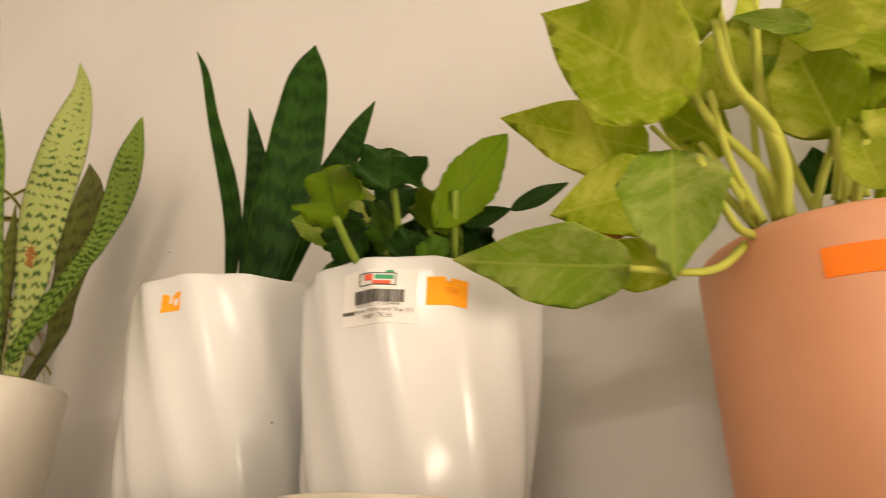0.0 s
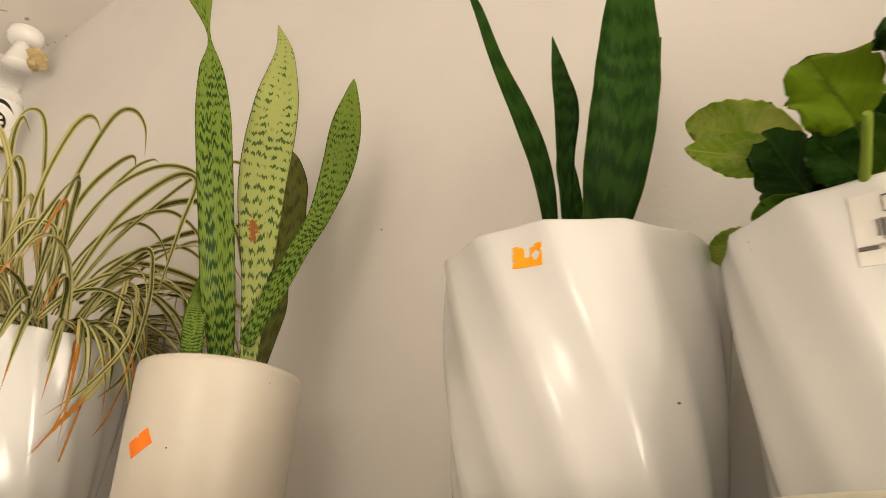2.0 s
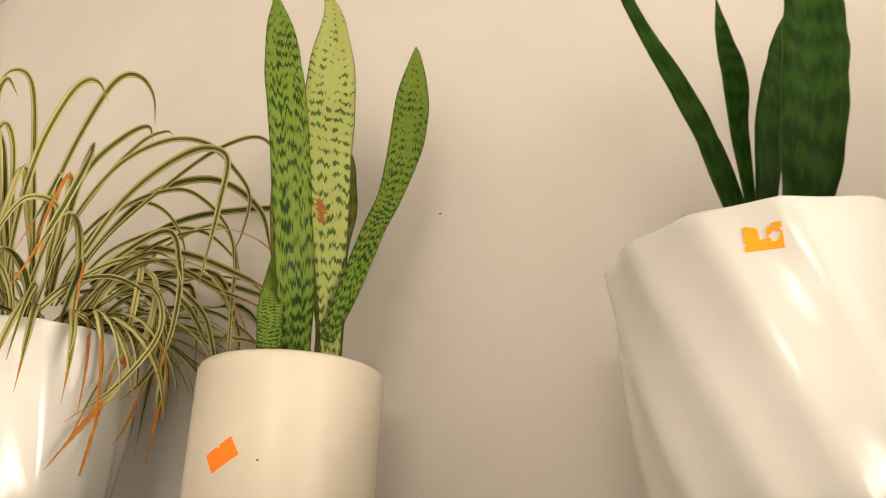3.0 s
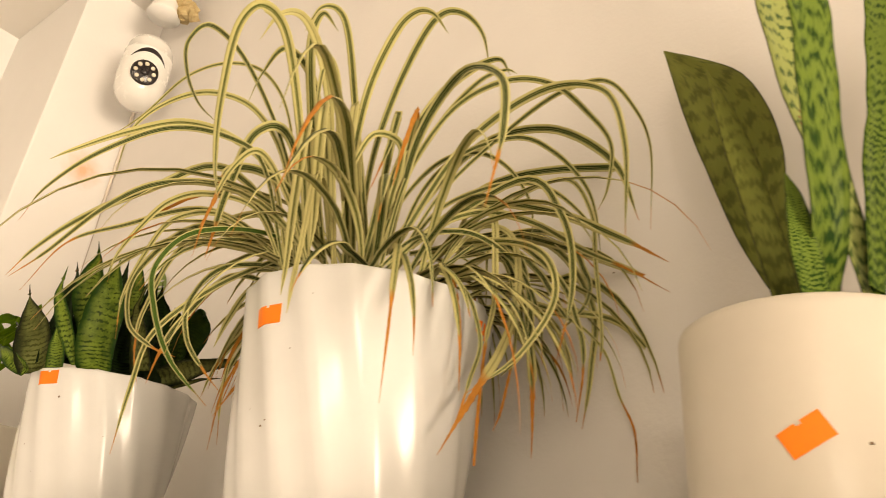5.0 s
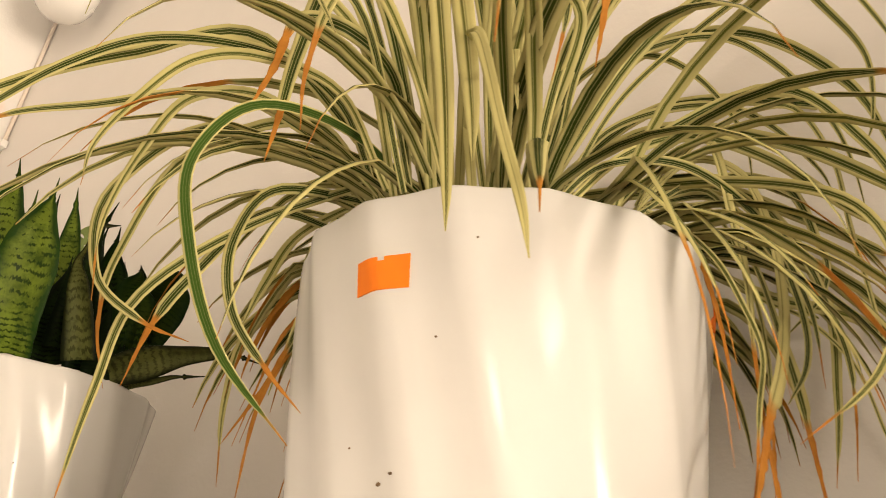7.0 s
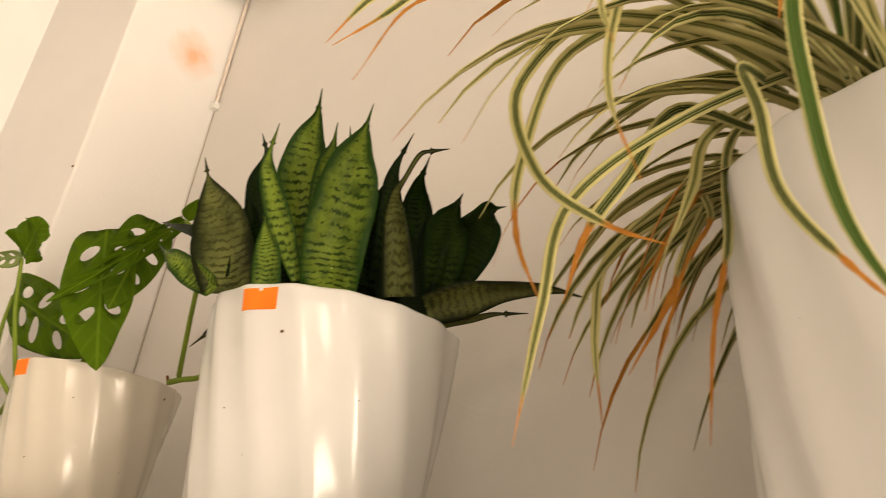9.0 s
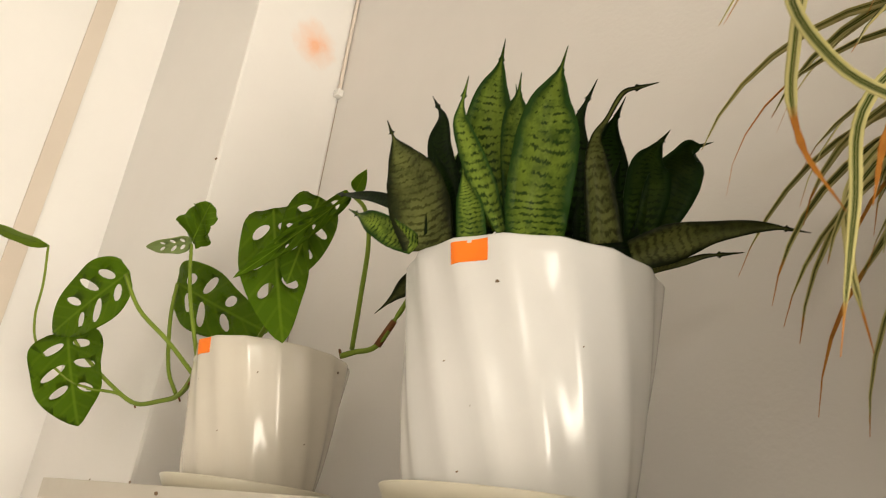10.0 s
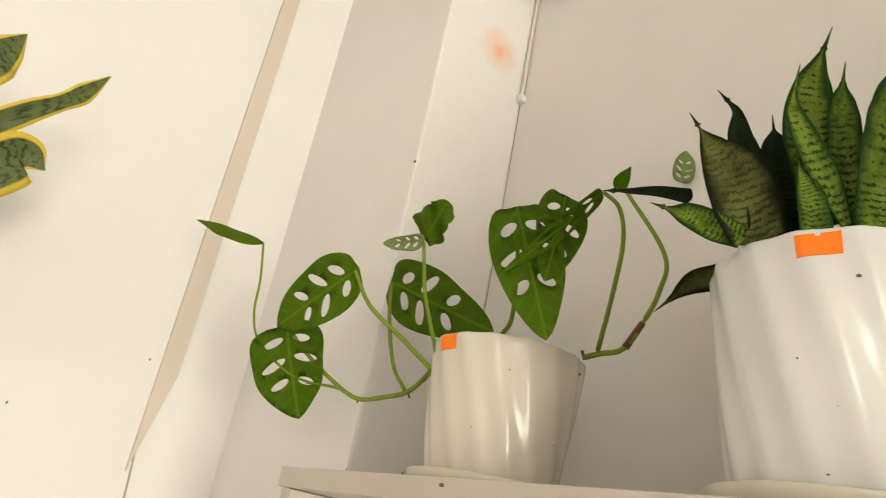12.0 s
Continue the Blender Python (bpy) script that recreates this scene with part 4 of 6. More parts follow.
leaf("T", (0.012, -0.026, 0.129), (0.035, -0.023, 0.140), 0.0212, (0.06, -0.91, -0.41), POTHOS, "heart")
stem("T", [(-0.012, -0.028, 0.133), (-0.008, -0.025, 0.150), (0.001, -0.032, 0.167)], 0.0025, 0.0017, STEM_PALE)
leaf("T", (-0.106, -0.002, 0.167), (-0.132, -0.006, 0.151), 0.0161, (0.06, -0.91, -0.41), DRY_LEAF, "heart")
leaf("T", (-0.075, -0.023, 0.132), (-0.091, -0.025, 0.123), 0.0164, (0.06, -0.91, -0.41), DRY_LEAF, "heart")
leaf("T", (-0.063, -0.015, 0.197), (-0.065, -0.019, 0.164), 0.0197, (0.06, -0.91, -0.41), POTHOS, "heart")
leaf("T", (0.004, -0.042, 0.165), (-0.008, -0.057, 0.216), 0.0422, (0.06, -0.91, -0.41), POTHOS, "heart")
leaf("T", (0.019, -0.031, 0.166), (0.012, -0.036, 0.215), 0.0459, (0.06, -0.91, -0.41), POTHOS, "heart")
leaf("T", (0.029, 0.012, 0.197), (0.000, 0.019, 0.282), 0.0624, (0.06, -0.91, -0.41), POTHOS, "heart")
leaf("T", (0.021, -0.067, 0.192), (-0.014, -0.066, 0.221), 0.0252, (0.06, -0.91, -0.41), POTHOS, "heart")
leaf("T", (-0.048, -0.022, 0.206), (-0.035, -0.014, 0.269), 0.0372, (0.06, -0.91, -0.41), POTHOS, "heart")
leaf("T", (0.016, -0.055, 0.129), (0.009, -0.051, 0.167), 0.0208, (0.06, -0.91, -0.41), POTHOS, "heart")
leaf("T", (-0.010, -0.016, 0.239), (0.034, -0.009, 0.263), 0.0484, (0.06, -0.91, -0.41), POTHOS, "heart")
leaf("T", (-0.048, -0.004, 0.194), (-0.088, -0.003, 0.236), 0.0350, (0.06, -0.91, -0.41), POTHOS, "heart")
leaf("T", (0.005, -0.077, 0.197), (-0.026, -0.077, 0.216), 0.0115, (0.06, -0.91, -0.41), POTHOS_GREEN, "heart")
leaf("T", (-0.010, 0.004, 0.160), (-0.011, 0.008, 0.190), 0.0217, (0.06, -0.91, -0.41), LEAF_DEEP, "heart")
leaf("T", (-0.033, 0.011, 0.236), (-0.010, 0.019, 0.291), 0.0370, (0.06, -0.91, -0.41), POTHOS_GREEN, "heart")
leaf("T", (0.032, -0.047, 0.184), (0.033, -0.041, 0.244), 0.0465, (0.06, -0.91, -0.41), POTHOS, "heart")
stem("T", [(-0.033, -0.049, 0.126), (-0.037, -0.058, 0.142), (-0.052, -0.045, 0.175)], 0.0020, 0.0016, STEM_PALE)
stem("T", [(-0.029, -0.049, 0.127), (-0.038, -0.056, 0.157), (-0.044, -0.052, 0.197)], 0.0020, 0.0016, STEM_PALE)
stem("T", [(-0.020, -0.048, 0.127), (-0.017, -0.055, 0.155), (-0.032, -0.051, 0.197), (-0.037, -0.045, 0.251)], 0.0026, 0.0021, STEM_PALE)
stem("T", [(-0.002, -0.036, 0.137), (0.002, -0.044, 0.149), (0.004, -0.042, 0.167)], 0.0020, 0.0016, STEM_PALE)
stem("T", [(0.003, -0.026, 0.141), (0.004, -0.024, 0.159), (0.005, -0.032, 0.170)], 0.0020, 0.0016, STEM_PALE)
stem("T", [(0.009, -0.035, 0.136), (0.010, -0.039, 0.150), (0.013, -0.031, 0.168)], 0.0020, 0.0016, STEM_PALE)
stem("T", [(0.013, -0.025, 0.138), (0.016, -0.023, 0.155), (0.020, -0.031, 0.167)], 0.0020, 0.0016, STEM_PALE)
stem("T", [(-0.026, -0.039, 0.132), (-0.032, -0.026, 0.165), (-0.034, 0.001, 0.231), (-0.031, 0.012, 0.238)], 0.0020, 0.0016, STEM_PALE)
stem("T", [(-0.031, -0.049, 0.127), (-0.031, -0.058, 0.132), (-0.041, -0.047, 0.154)], 0.0016, 0.0013, STEM_PALE)
# monstera vine
leaf("F", (-0.215, -0.101, 0.131), (-0.196, -0.073, 0.044), 0.0914, (0.72, -0.55, -0.38), MONSTERA, "holed")
leaf("F", (-0.104, -0.099, 0.171), (-0.198, -0.120, 0.119), 0.0634, (0.6, -0.7, -0.38), MONSTERA, "holed")
leaf("F", (-0.143, -0.040, 0.188), (-0.028, 0.000, 0.136), 0.0718, (0.69, -0.62, -0.38), MONSTERA, "holed")
leaf("F", (-0.046, -0.075, 0.196), (-0.011, -0.084, 0.220), 0.0311, (0.69, -0.62, -0.3), MONSTERA, "round")
leaf("F", (-0.046, -0.075, 0.196), (-0.060, -0.106, 0.182), 0.0201, (0.5, -0.5, -0.75), MONSTERA_PALE, "holed")
leaf("F", (0.044, -0.056, 0.215), (0.094, -0.054, 0.101), 0.0635, (0.72, -0.6, -0.3), MONSTERA, "holed")
leaf("F", (0.108, -0.028, 0.223), (0.090, -0.095, 0.133), 0.0183, (0.45, -0.5, -0.8), MONSTERA, "holed")
leaf("F", (0.077, -0.036, 0.225), (0.087, -0.054, 0.145), 0.0470, (0.8, -0.5, -0.2), MONSTERA, "holed")
leaf("F", (0.129, -0.039, 0.214), (0.145, -0.044, 0.225), 0.0113, (0.69, -0.62, -0.38), MONSTERA, "heart")
leaf("F", (-0.259, -0.130, 0.215), (-0.363, -0.177, 0.246), 0.0155, (0.5, -0.5, -0.7), LEAF_BRIGHT, "lance")
leaf("F", (0.075, 0.112, 0.308), (0.077, 0.115, 0.344), 0.0251, (0.69, -0.62, -0.38), MONSTERA_PALE, "holed")
stem("F", [(-0.024, -0.054, 0.092), (-0.044, -0.046, 0.084), (-0.078, -0.038, 0.074), (-0.108, -0.040, 0.070), (-0.142, -0.047, 0.068), (-0.169, -0.061, 0.082), (-0.196, -0.081, 0.105), (-0.211, -0.094, 0.123)], 0.0024, 0.0018, STEM_GREEN)
stem("F", [(-0.142, -0.047, 0.068), (-0.164, -0.058, 0.076), (-0.193, -0.074, 0.078)], 0.0016, 0.0013, STEM_GREEN)
stem("F", [(-0.259, -0.130, 0.215), (-0.251, -0.125, 0.175), (-0.247, -0.123, 0.139), (-0.237, -0.114, 0.111), (-0.210, -0.089, 0.085), (-0.190, -0.070, 0.078)], 0.0012, 0.0012, STEM_GREEN)
stem("F", [(-0.107, -0.100, 0.168), (-0.095, -0.084, 0.139), (-0.068, -0.064, 0.114), (-0.030, -0.053, 0.086)], 0.0018, 0.0020, STEM_GREEN)
stem("F", [(-0.140, -0.039, 0.185), (-0.125, -0.043, 0.148), (-0.103, -0.042, 0.099), (-0.081, -0.039, 0.075)], 0.0018, 0.0018, STEM_GREEN)
stem("F", [(-0.046, -0.075, 0.194), (-0.043, -0.071, 0.169), (-0.040, -0.065, 0.143), (-0.024, -0.054, 0.095)], 0.0015, 0.0018, STEM_GREEN)
stem("F", [(0.016, -0.027, 0.117), (0.036, -0.035, 0.133), (0.047, -0.053, 0.199)], 0.0020, 0.0016, STEM_GREEN)
stem("F", [(0.076, 0.021, 0.116), (0.100, 0.003, 0.152), (0.116, -0.010, 0.186), (0.117, -0.019, 0.210), (0.108, -0.028, 0.222)], 0.0020, 0.0016, STEM_GREEN)
stem("F", [(0.063, 0.022, 0.112), (0.077, 0.023, 0.114), (0.092, 0.031, 0.119), (0.104, 0.036, 0.140), (0.111, 0.044, 0.168), (0.109, 0.049, 0.203), (0.055, 0.057, 0.281)], 0.0024, 0.0018, STEM_GREEN)
stem("F", [(0.093, 0.032, 0.120), (0.104, 0.036, 0.140)], 0.0030, 0.0026, STEM_BROWN)
stem("F", [(0.063, 0.022, 0.110), (0.061, 0.020, 0.117)], 0.0014, 0.0010, STEM_BROWN)
stem("F", [(-0.078, -0.038, 0.074), (-0.076, -0.036, 0.069)], 0.0010, 0.0008, STEM_BROWN)
stem("F", [(-0.142, -0.047, 0.068), (-0.141, -0.046, 0.064)], 0.0010, 0.0008, STEM_BROWN)
stem("F", [(-0.043, -0.045, 0.086), (-0.045, -0.047, 0.079)], 0.0010, 0.0008, STEM_BROWN)
# spider plant: the long outer blades
blade("D", [(-0.035, -0.020, 0.200, 0.0027), (-0.027, -0.085, 0.190, 0.0036), (-0.019, -0.138, 0.163, 0.0037), (-0.023, -0.154, 0.135, 0.0038), (-0.023, -0.148, 0.111, 0.0040), (-0.020, -0.132, 0.085, 0.0034), (-0.008, -0.110, 0.063, 0.0004)], (0.43, -0.75, -0.50), SPIDER_GREEN, brown=0.06)
blade("D", [(-0.005, -0.037, 0.183, 0.0041), (0.014, -0.073, 0.219, 0.0050), (0.032, -0.097, 0.209, 0.0048), (0.053, -0.114, 0.151, 0.0037), (0.065, -0.124, 0.119, 0.0030), (0.070, -0.128, 0.100, 0.0003)], (0.43, -0.75, -0.50), SPIDER_CREAM, brown=0.00)
blade("D", [(-0.013, -0.031, 0.189, 0.0042), (-0.009, -0.063, 0.275, 0.0087), (0.004, -0.079, 0.287, 0.0097), (0.019, -0.087, 0.232, 0.0086), (0.027, -0.088, 0.186, 0.0058), (0.030, -0.089, 0.161, 0.0007)], (0.43, -0.75, -0.50), SPIDER_CREAM, brown=0.00)
blade("D", [(-0.020, -0.035, 0.188, 0.0042), (-0.006, -0.073, 0.238, 0.0081), (0.004, -0.090, 0.264, 0.0088), (0.023, -0.102, 0.192, 0.0067), (0.030, -0.104, 0.146, 0.0039), (0.033, -0.106, 0.125, 0.0004)], (0.43, -0.75, -0.50), SPIDER_CREAM, brown=0.00)
blade("D", [(-0.003, -0.013, 0.197, 0.0035), (0.006, -0.043, 0.266, 0.0066), (0.015, -0.060, 0.297, 0.0070), (0.033, -0.073, 0.230, 0.0053), (0.039, -0.076, 0.189, 0.0005)], (0.43, -0.75, -0.50), SPIDER_CREAM, brown=0.00)
blade("D", [(-0.055, -0.032, 0.194, 0.0036), (-0.054, -0.089, 0.168, 0.0045), (-0.042, -0.116, 0.131, 0.0042), (-0.038, -0.114, 0.106, 0.0037), (-0.025, -0.106, 0.087, 0.0027), (-0.014, -0.100, 0.075, 0.0003)], (0.43, -0.75, -0.50), SPIDER, brown=0.25)
blade("D", [(-0.058, -0.033, 0.197, 0.0036), (-0.105, -0.083, 0.216, 0.0048), (-0.125, -0.112, 0.171, 0.0048), (-0.112, -0.116, 0.129, 0.0040), (-0.092, -0.106, 0.111, 0.0032), (-0.074, -0.097, 0.104, 0.0003)], (0.43, -0.75, -0.50), SPIDER, brown=0.22)
blade("D", [(-0.035, -0.043, 0.198, 0.0034), (-0.076, -0.078, 0.163, 0.0044), (-0.109, -0.097, 0.127, 0.0042), (-0.116, -0.099, 0.088, 0.0036), (-0.124, -0.096, 0.044, 0.0003)], (0.43, -0.75, -0.50), SPIDER, brown=0.08)
blade("D", [(-0.047, -0.027, 0.205, 0.0036), (-0.090, -0.086, 0.260, 0.0064), (-0.114, -0.129, 0.225, 0.0057), (-0.128, -0.160, 0.191, 0.0048), (-0.133, -0.180, 0.160, 0.0030), (-0.137, -0.190, 0.137, 0.0003)], (0.43, -0.75, -0.50), SPIDER, brown=0.12)
blade("D", [(-0.038, -0.045, 0.189, 0.0030), (-0.084, -0.094, 0.218, 0.0046), (-0.118, -0.137, 0.193, 0.0035), (-0.133, -0.163, 0.171, 0.0021), (-0.134, -0.180, 0.130, 0.0002)], (0.43, -0.75, -0.50), SPIDER, brown=0.30)
blade("D", [(0.015, 0.009, 0.209, 0.0036), (0.061, 0.024, 0.242, 0.0060), (0.116, 0.043, 0.233, 0.0066), (0.159, 0.068, 0.213, 0.0060), (0.187, 0.084, 0.195, 0.0006)], (0.43, -0.75, -0.50), SPIDER, brown=0.20)
blade("D", [(0.016, 0.021, 0.211, 0.0033), (0.071, 0.058, 0.231, 0.0053), (0.119, 0.097, 0.221, 0.0058), (0.150, 0.121, 0.209, 0.0048), (0.176, 0.145, 0.199, 0.0005)], (0.43, -0.75, -0.50), SPIDER, brown=0.28)
blade("D", [(0.018, -0.012, 0.195, 0.0044), (0.055, -0.033, 0.268, 0.0066), (0.107, -0.055, 0.289, 0.0068), (0.162, -0.087, 0.242, 0.0057), (0.183, -0.109, 0.186, 0.0044), (0.192, -0.131, 0.127, 0.0004)], (0.57, -0.69, -0.45), SPIDER, brown=0.16)
blade("D", [(0.020, -0.009, 0.196, 0.0044), (0.067, 0.003, 0.279, 0.0061), (0.120, 0.021, 0.321, 0.0069), (0.169, 0.022, 0.304, 0.0057), (0.194, 0.003, 0.242, 0.0044), (0.199, -0.008, 0.169, 0.0006)], (0.57, -0.69, -0.45), SPIDER, brown=0.03)
blade("D", [(0.005, 0.003, 0.211, 0.0036), (0.053, 0.031, 0.296, 0.0065), (0.104, 0.060, 0.318, 0.0071), (0.147, 0.084, 0.288, 0.0064), (0.163, 0.093, 0.237, 0.0005)], (0.43, -0.75, -0.50), SPIDER, brown=0.05)
blade("D", [(0.006, 0.027, 0.221, 0.0039), (0.055, 0.066, 0.287, 0.0063), (0.124, 0.117, 0.308, 0.0071), (0.160, 0.149, 0.304, 0.0066), (0.180, 0.161, 0.267, 0.0005)], (0.43, -0.75, -0.50), SPIDER, brown=0.05)
blade("D", [(0.020, 0.011, 0.206, 0.0036), (0.089, 0.017, 0.203, 0.0050), (0.135, 0.008, 0.180, 0.0048), (0.148, 0.004, 0.146, 0.0044), (0.137, -0.014, 0.106, 0.0033), (0.114, -0.033, 0.079, 0.0004)], (0.43, -0.75, -0.50), SPIDER, brown=0.10)
blade("D", [(0.016, 0.021, 0.209, 0.0037), (0.090, 0.075, 0.230, 0.0058), (0.120, 0.103, 0.185, 0.0056), (0.120, 0.103, 0.132, 0.0044), (0.115, 0.101, 0.092, 0.0004)], (0.43, -0.75, -0.50), SPIDER, brown=0.08)
blade("D", [(0.017, 0.033, 0.216, 0.0038), (0.092, 0.076, 0.177, 0.0054), (0.138, 0.114, 0.169, 0.0050), (0.174, 0.135, 0.117, 0.0004)], (0.43, -0.75, -0.50), SPIDER, brown=0.15)
blade("D", [(0.024, -0.009, 0.193, 0.0034), (0.109, 0.016, 0.245, 0.0055), (0.145, 0.014, 0.208, 0.0053), (0.157, 0.009, 0.156, 0.0041), (0.149, 0.005, 0.103, 0.0003)], (0.43, -0.75, -0.50), SPIDER, brown=0.15)
blade("D", [(-0.029, -0.040, 0.190, 0.0038), (-0.021, -0.070, 0.223, 0.0061), (-0.027, -0.096, 0.232, 0.0067), (-0.039, -0.114, 0.227, 0.0064), (-0.043, -0.117, 0.202, 0.0047), (-0.048, -0.120, 0.181, 0.0005)], (0.43, -0.75, -0.50), SPIDER, brown=0.35)
blade("D", [(-0.023, -0.036, 0.191, 0.0038), (-0.032, -0.076, 0.273, 0.0074), (-0.037, -0.102, 0.264, 0.0078), (-0.036, -0.113, 0.212, 0.0063), (-0.034, -0.117, 0.177, 0.0038), (-0.035, -0.118, 0.158, 0.0003)], (0.43, -0.75, -0.50), SPIDER, brown=0.25)
blade("D", [(0.015, -0.014, 0.195, 0.0038), (0.045, -0.032, 0.261, 0.0055), (0.063, -0.045, 0.284, 0.0058), (0.064, -0.055, 0.246, 0.0046), (0.061, -0.057, 0.216, 0.0006)], (0.43, -0.75, -0.50), SPIDER, brown=0.60)
blade("D", [(-0.069, -0.016, 0.206, 0.0033), (-0.078, -0.033, 0.175, 0.0040), (-0.075, -0.043, 0.130, 0.0037), (-0.076, -0.055, 0.093, 0.0030), (-0.077, -0.056, 0.053, 0.0004)], (0.43, -0.75, -0.50), SPIDER, brown=0.45)
blade("D", [(-0.063, -0.024, 0.203, 0.0032), (-0.081, -0.046, 0.175, 0.0044), (-0.082, -0.059, 0.146, 0.0045), (-0.088, -0.062, 0.124, 0.0004)], (0.43, -0.75, -0.50), SPIDER, brown=0.00)
blade("D", [(-0.085, -0.014, 0.207, 0.0029), (-0.096, -0.021, 0.178, 0.0038), (-0.087, -0.027, 0.149, 0.0031), (-0.095, -0.032, 0.128, 0.0026), (-0.104, -0.037, 0.082, 0.0004)], (0.43, -0.75, -0.50), SPIDER, brown=0.50)
blade("D", [(0.015, -0.014, 0.198, 0.0030), (0.031, -0.028, 0.222, 0.0054), (0.049, -0.041, 0.258, 0.0054), (0.046, -0.066, 0.256, 0.0047), (0.043, -0.079, 0.221, 0.0032), (0.041, -0.080, 0.206, 0.0005)], (0.43, -0.75, -0.50), SPIDER, brown=0.00)
blade("D", [(-0.033, -0.019, 0.206, 0.0036), (-0.031, -0.041, 0.267, 0.0061), (-0.042, -0.059, 0.342, 0.0070), (-0.049, -0.086, 0.359, 0.0063), (-0.053, -0.099, 0.327, 0.0023), (-0.048, -0.108, 0.291, 0.0004)], (0.43, -0.75, -0.50), SPIDER, brown=0.00)
blade("D", [(-0.065, -0.037, 0.178, 0.0032), (-0.086, -0.063, 0.178, 0.0049), (-0.094, -0.086, 0.139, 0.0052), (-0.107, -0.089, 0.118, 0.0047), (-0.113, -0.091, 0.092, 0.0004)], (0.21, -0.83, -0.51), SPIDER, brown=0.30)
blade("D", [(-0.085, -0.001, 0.195, 0.0031), (-0.102, -0.005, 0.155, 0.0051), (-0.107, -0.017, 0.121, 0.0052), (-0.118, -0.030, 0.085, 0.0004)], (0.21, -0.83, -0.51), SPIDER, brown=0.45)
blade("D", [(-0.061, -0.016, 0.203, 0.0035), (-0.090, -0.044, 0.241, 0.0061), (-0.123, -0.083, 0.205, 0.0051), (-0.132, -0.096, 0.150, 0.0043), (-0.131, -0.096, 0.118, 0.0036), (-0.120, -0.093, 0.091, 0.0004)], (0.21, -0.83, -0.51), SPIDER, brown=0.30)
blade("D", [(-0.090, 0.008, 0.200, 0.0032), (-0.139, -0.005, 0.154, 0.0043), (-0.146, -0.007, 0.115, 0.0041), (-0.141, -0.005, 0.071, 0.0005)], (0.21, -0.83, -0.51), SPIDER, brown=0.15)
# spider plant: the high arching blades
blade("D", [(-0.029, -0.060, 0.174, 0.0030), (-0.042, -0.078, 0.213, 0.0040), (-0.064, -0.102, 0.229, 0.0050), (-0.093, -0.133, 0.222, 0.0051), (-0.112, -0.155, 0.197, 0.0043), (-0.127, -0.175, 0.158, 0.0026), (-0.135, -0.189, 0.136, 0.0002)], (0.43, -0.75, -0.50), SPIDER, brown=0.12)
blade("D", [(-0.015, -0.068, 0.167, 0.0032), (-0.028, -0.087, 0.234, 0.0045), (-0.050, -0.113, 0.259, 0.0057), (-0.072, -0.139, 0.263, 0.0058), (-0.093, -0.164, 0.247, 0.0049), (-0.110, -0.186, 0.226, 0.0030), (-0.114, -0.198, 0.212, 0.0002)], (0.43, -0.75, -0.50), SPIDER, brown=0.00)
blade("D", [(-0.027, -0.052, 0.177, 0.0026), (-0.042, -0.070, 0.259, 0.0037), (-0.061, -0.092, 0.300, 0.0047), (-0.084, -0.117, 0.309, 0.0049), (-0.103, -0.138, 0.294, 0.0041), (-0.114, -0.153, 0.264, 0.0025), (-0.108, -0.157, 0.219, 0.0002)], (0.43, -0.75, -0.50), SPIDER, brown=0.00)
blade("D", [(-0.001, -0.082, 0.159, 0.0025), (-0.015, -0.104, 0.228, 0.0036), (-0.031, -0.127, 0.244, 0.0044), (-0.054, -0.156, 0.241, 0.0045), (-0.076, -0.184, 0.213, 0.0037), (-0.086, -0.203, 0.180, 0.0023), (-0.082, -0.212, 0.152, 0.0002)], (0.43, -0.75, -0.50), SPIDER, brown=0.10)
blade("D", [(-0.015, -0.074, 0.168, 0.0026), (-0.030, -0.093, 0.205, 0.0036), (-0.051, -0.118, 0.210, 0.0044), (-0.064, -0.136, 0.198, 0.0045), (-0.070, -0.148, 0.173, 0.0037), (-0.069, -0.157, 0.149, 0.0023), (-0.063, -0.160, 0.130, 0.0002)], (0.43, -0.75, -0.50), SPIDER, brown=0.05)
blade("D", [(-0.035, -0.045, 0.182, 0.0016), (-0.052, -0.063, 0.296, 0.0024), (-0.070, -0.082, 0.343, 0.0031), (-0.093, -0.104, 0.351, 0.0032), (-0.114, -0.125, 0.332, 0.0027), (-0.128, -0.142, 0.290, 0.0017), (-0.140, -0.155, 0.266, 0.0002)], (0.43, -0.75, -0.50), SPIDER, brown=0.00)
blade("D", [(-0.001, -0.063, 0.166, 0.0045), (-0.006, -0.082, 0.248, 0.0061), (-0.020, -0.106, 0.341, 0.0080), (-0.029, -0.127, 0.360, 0.0090), (-0.029, -0.141, 0.327, 0.0079), (-0.016, -0.146, 0.254, 0.0059), (0.000, -0.148, 0.202, 0.0034), (0.017, -0.150, 0.169, 0.0002)], (0.43, -0.75, -0.50), SPIDER, brown=0.00)
blade("D", [(-0.018, -0.051, 0.175, 0.0024), (-0.036, -0.075, 0.263, 0.0032), (-0.064, -0.107, 0.336, 0.0042), (-0.084, -0.133, 0.363, 0.0047), (-0.086, -0.146, 0.338, 0.0042), (-0.073, -0.146, 0.303, 0.0033), (-0.053, -0.142, 0.271, 0.0020), (-0.032, -0.137, 0.250, 0.0002)], (0.43, -0.75, -0.50), SPIDER, brown=0.00)
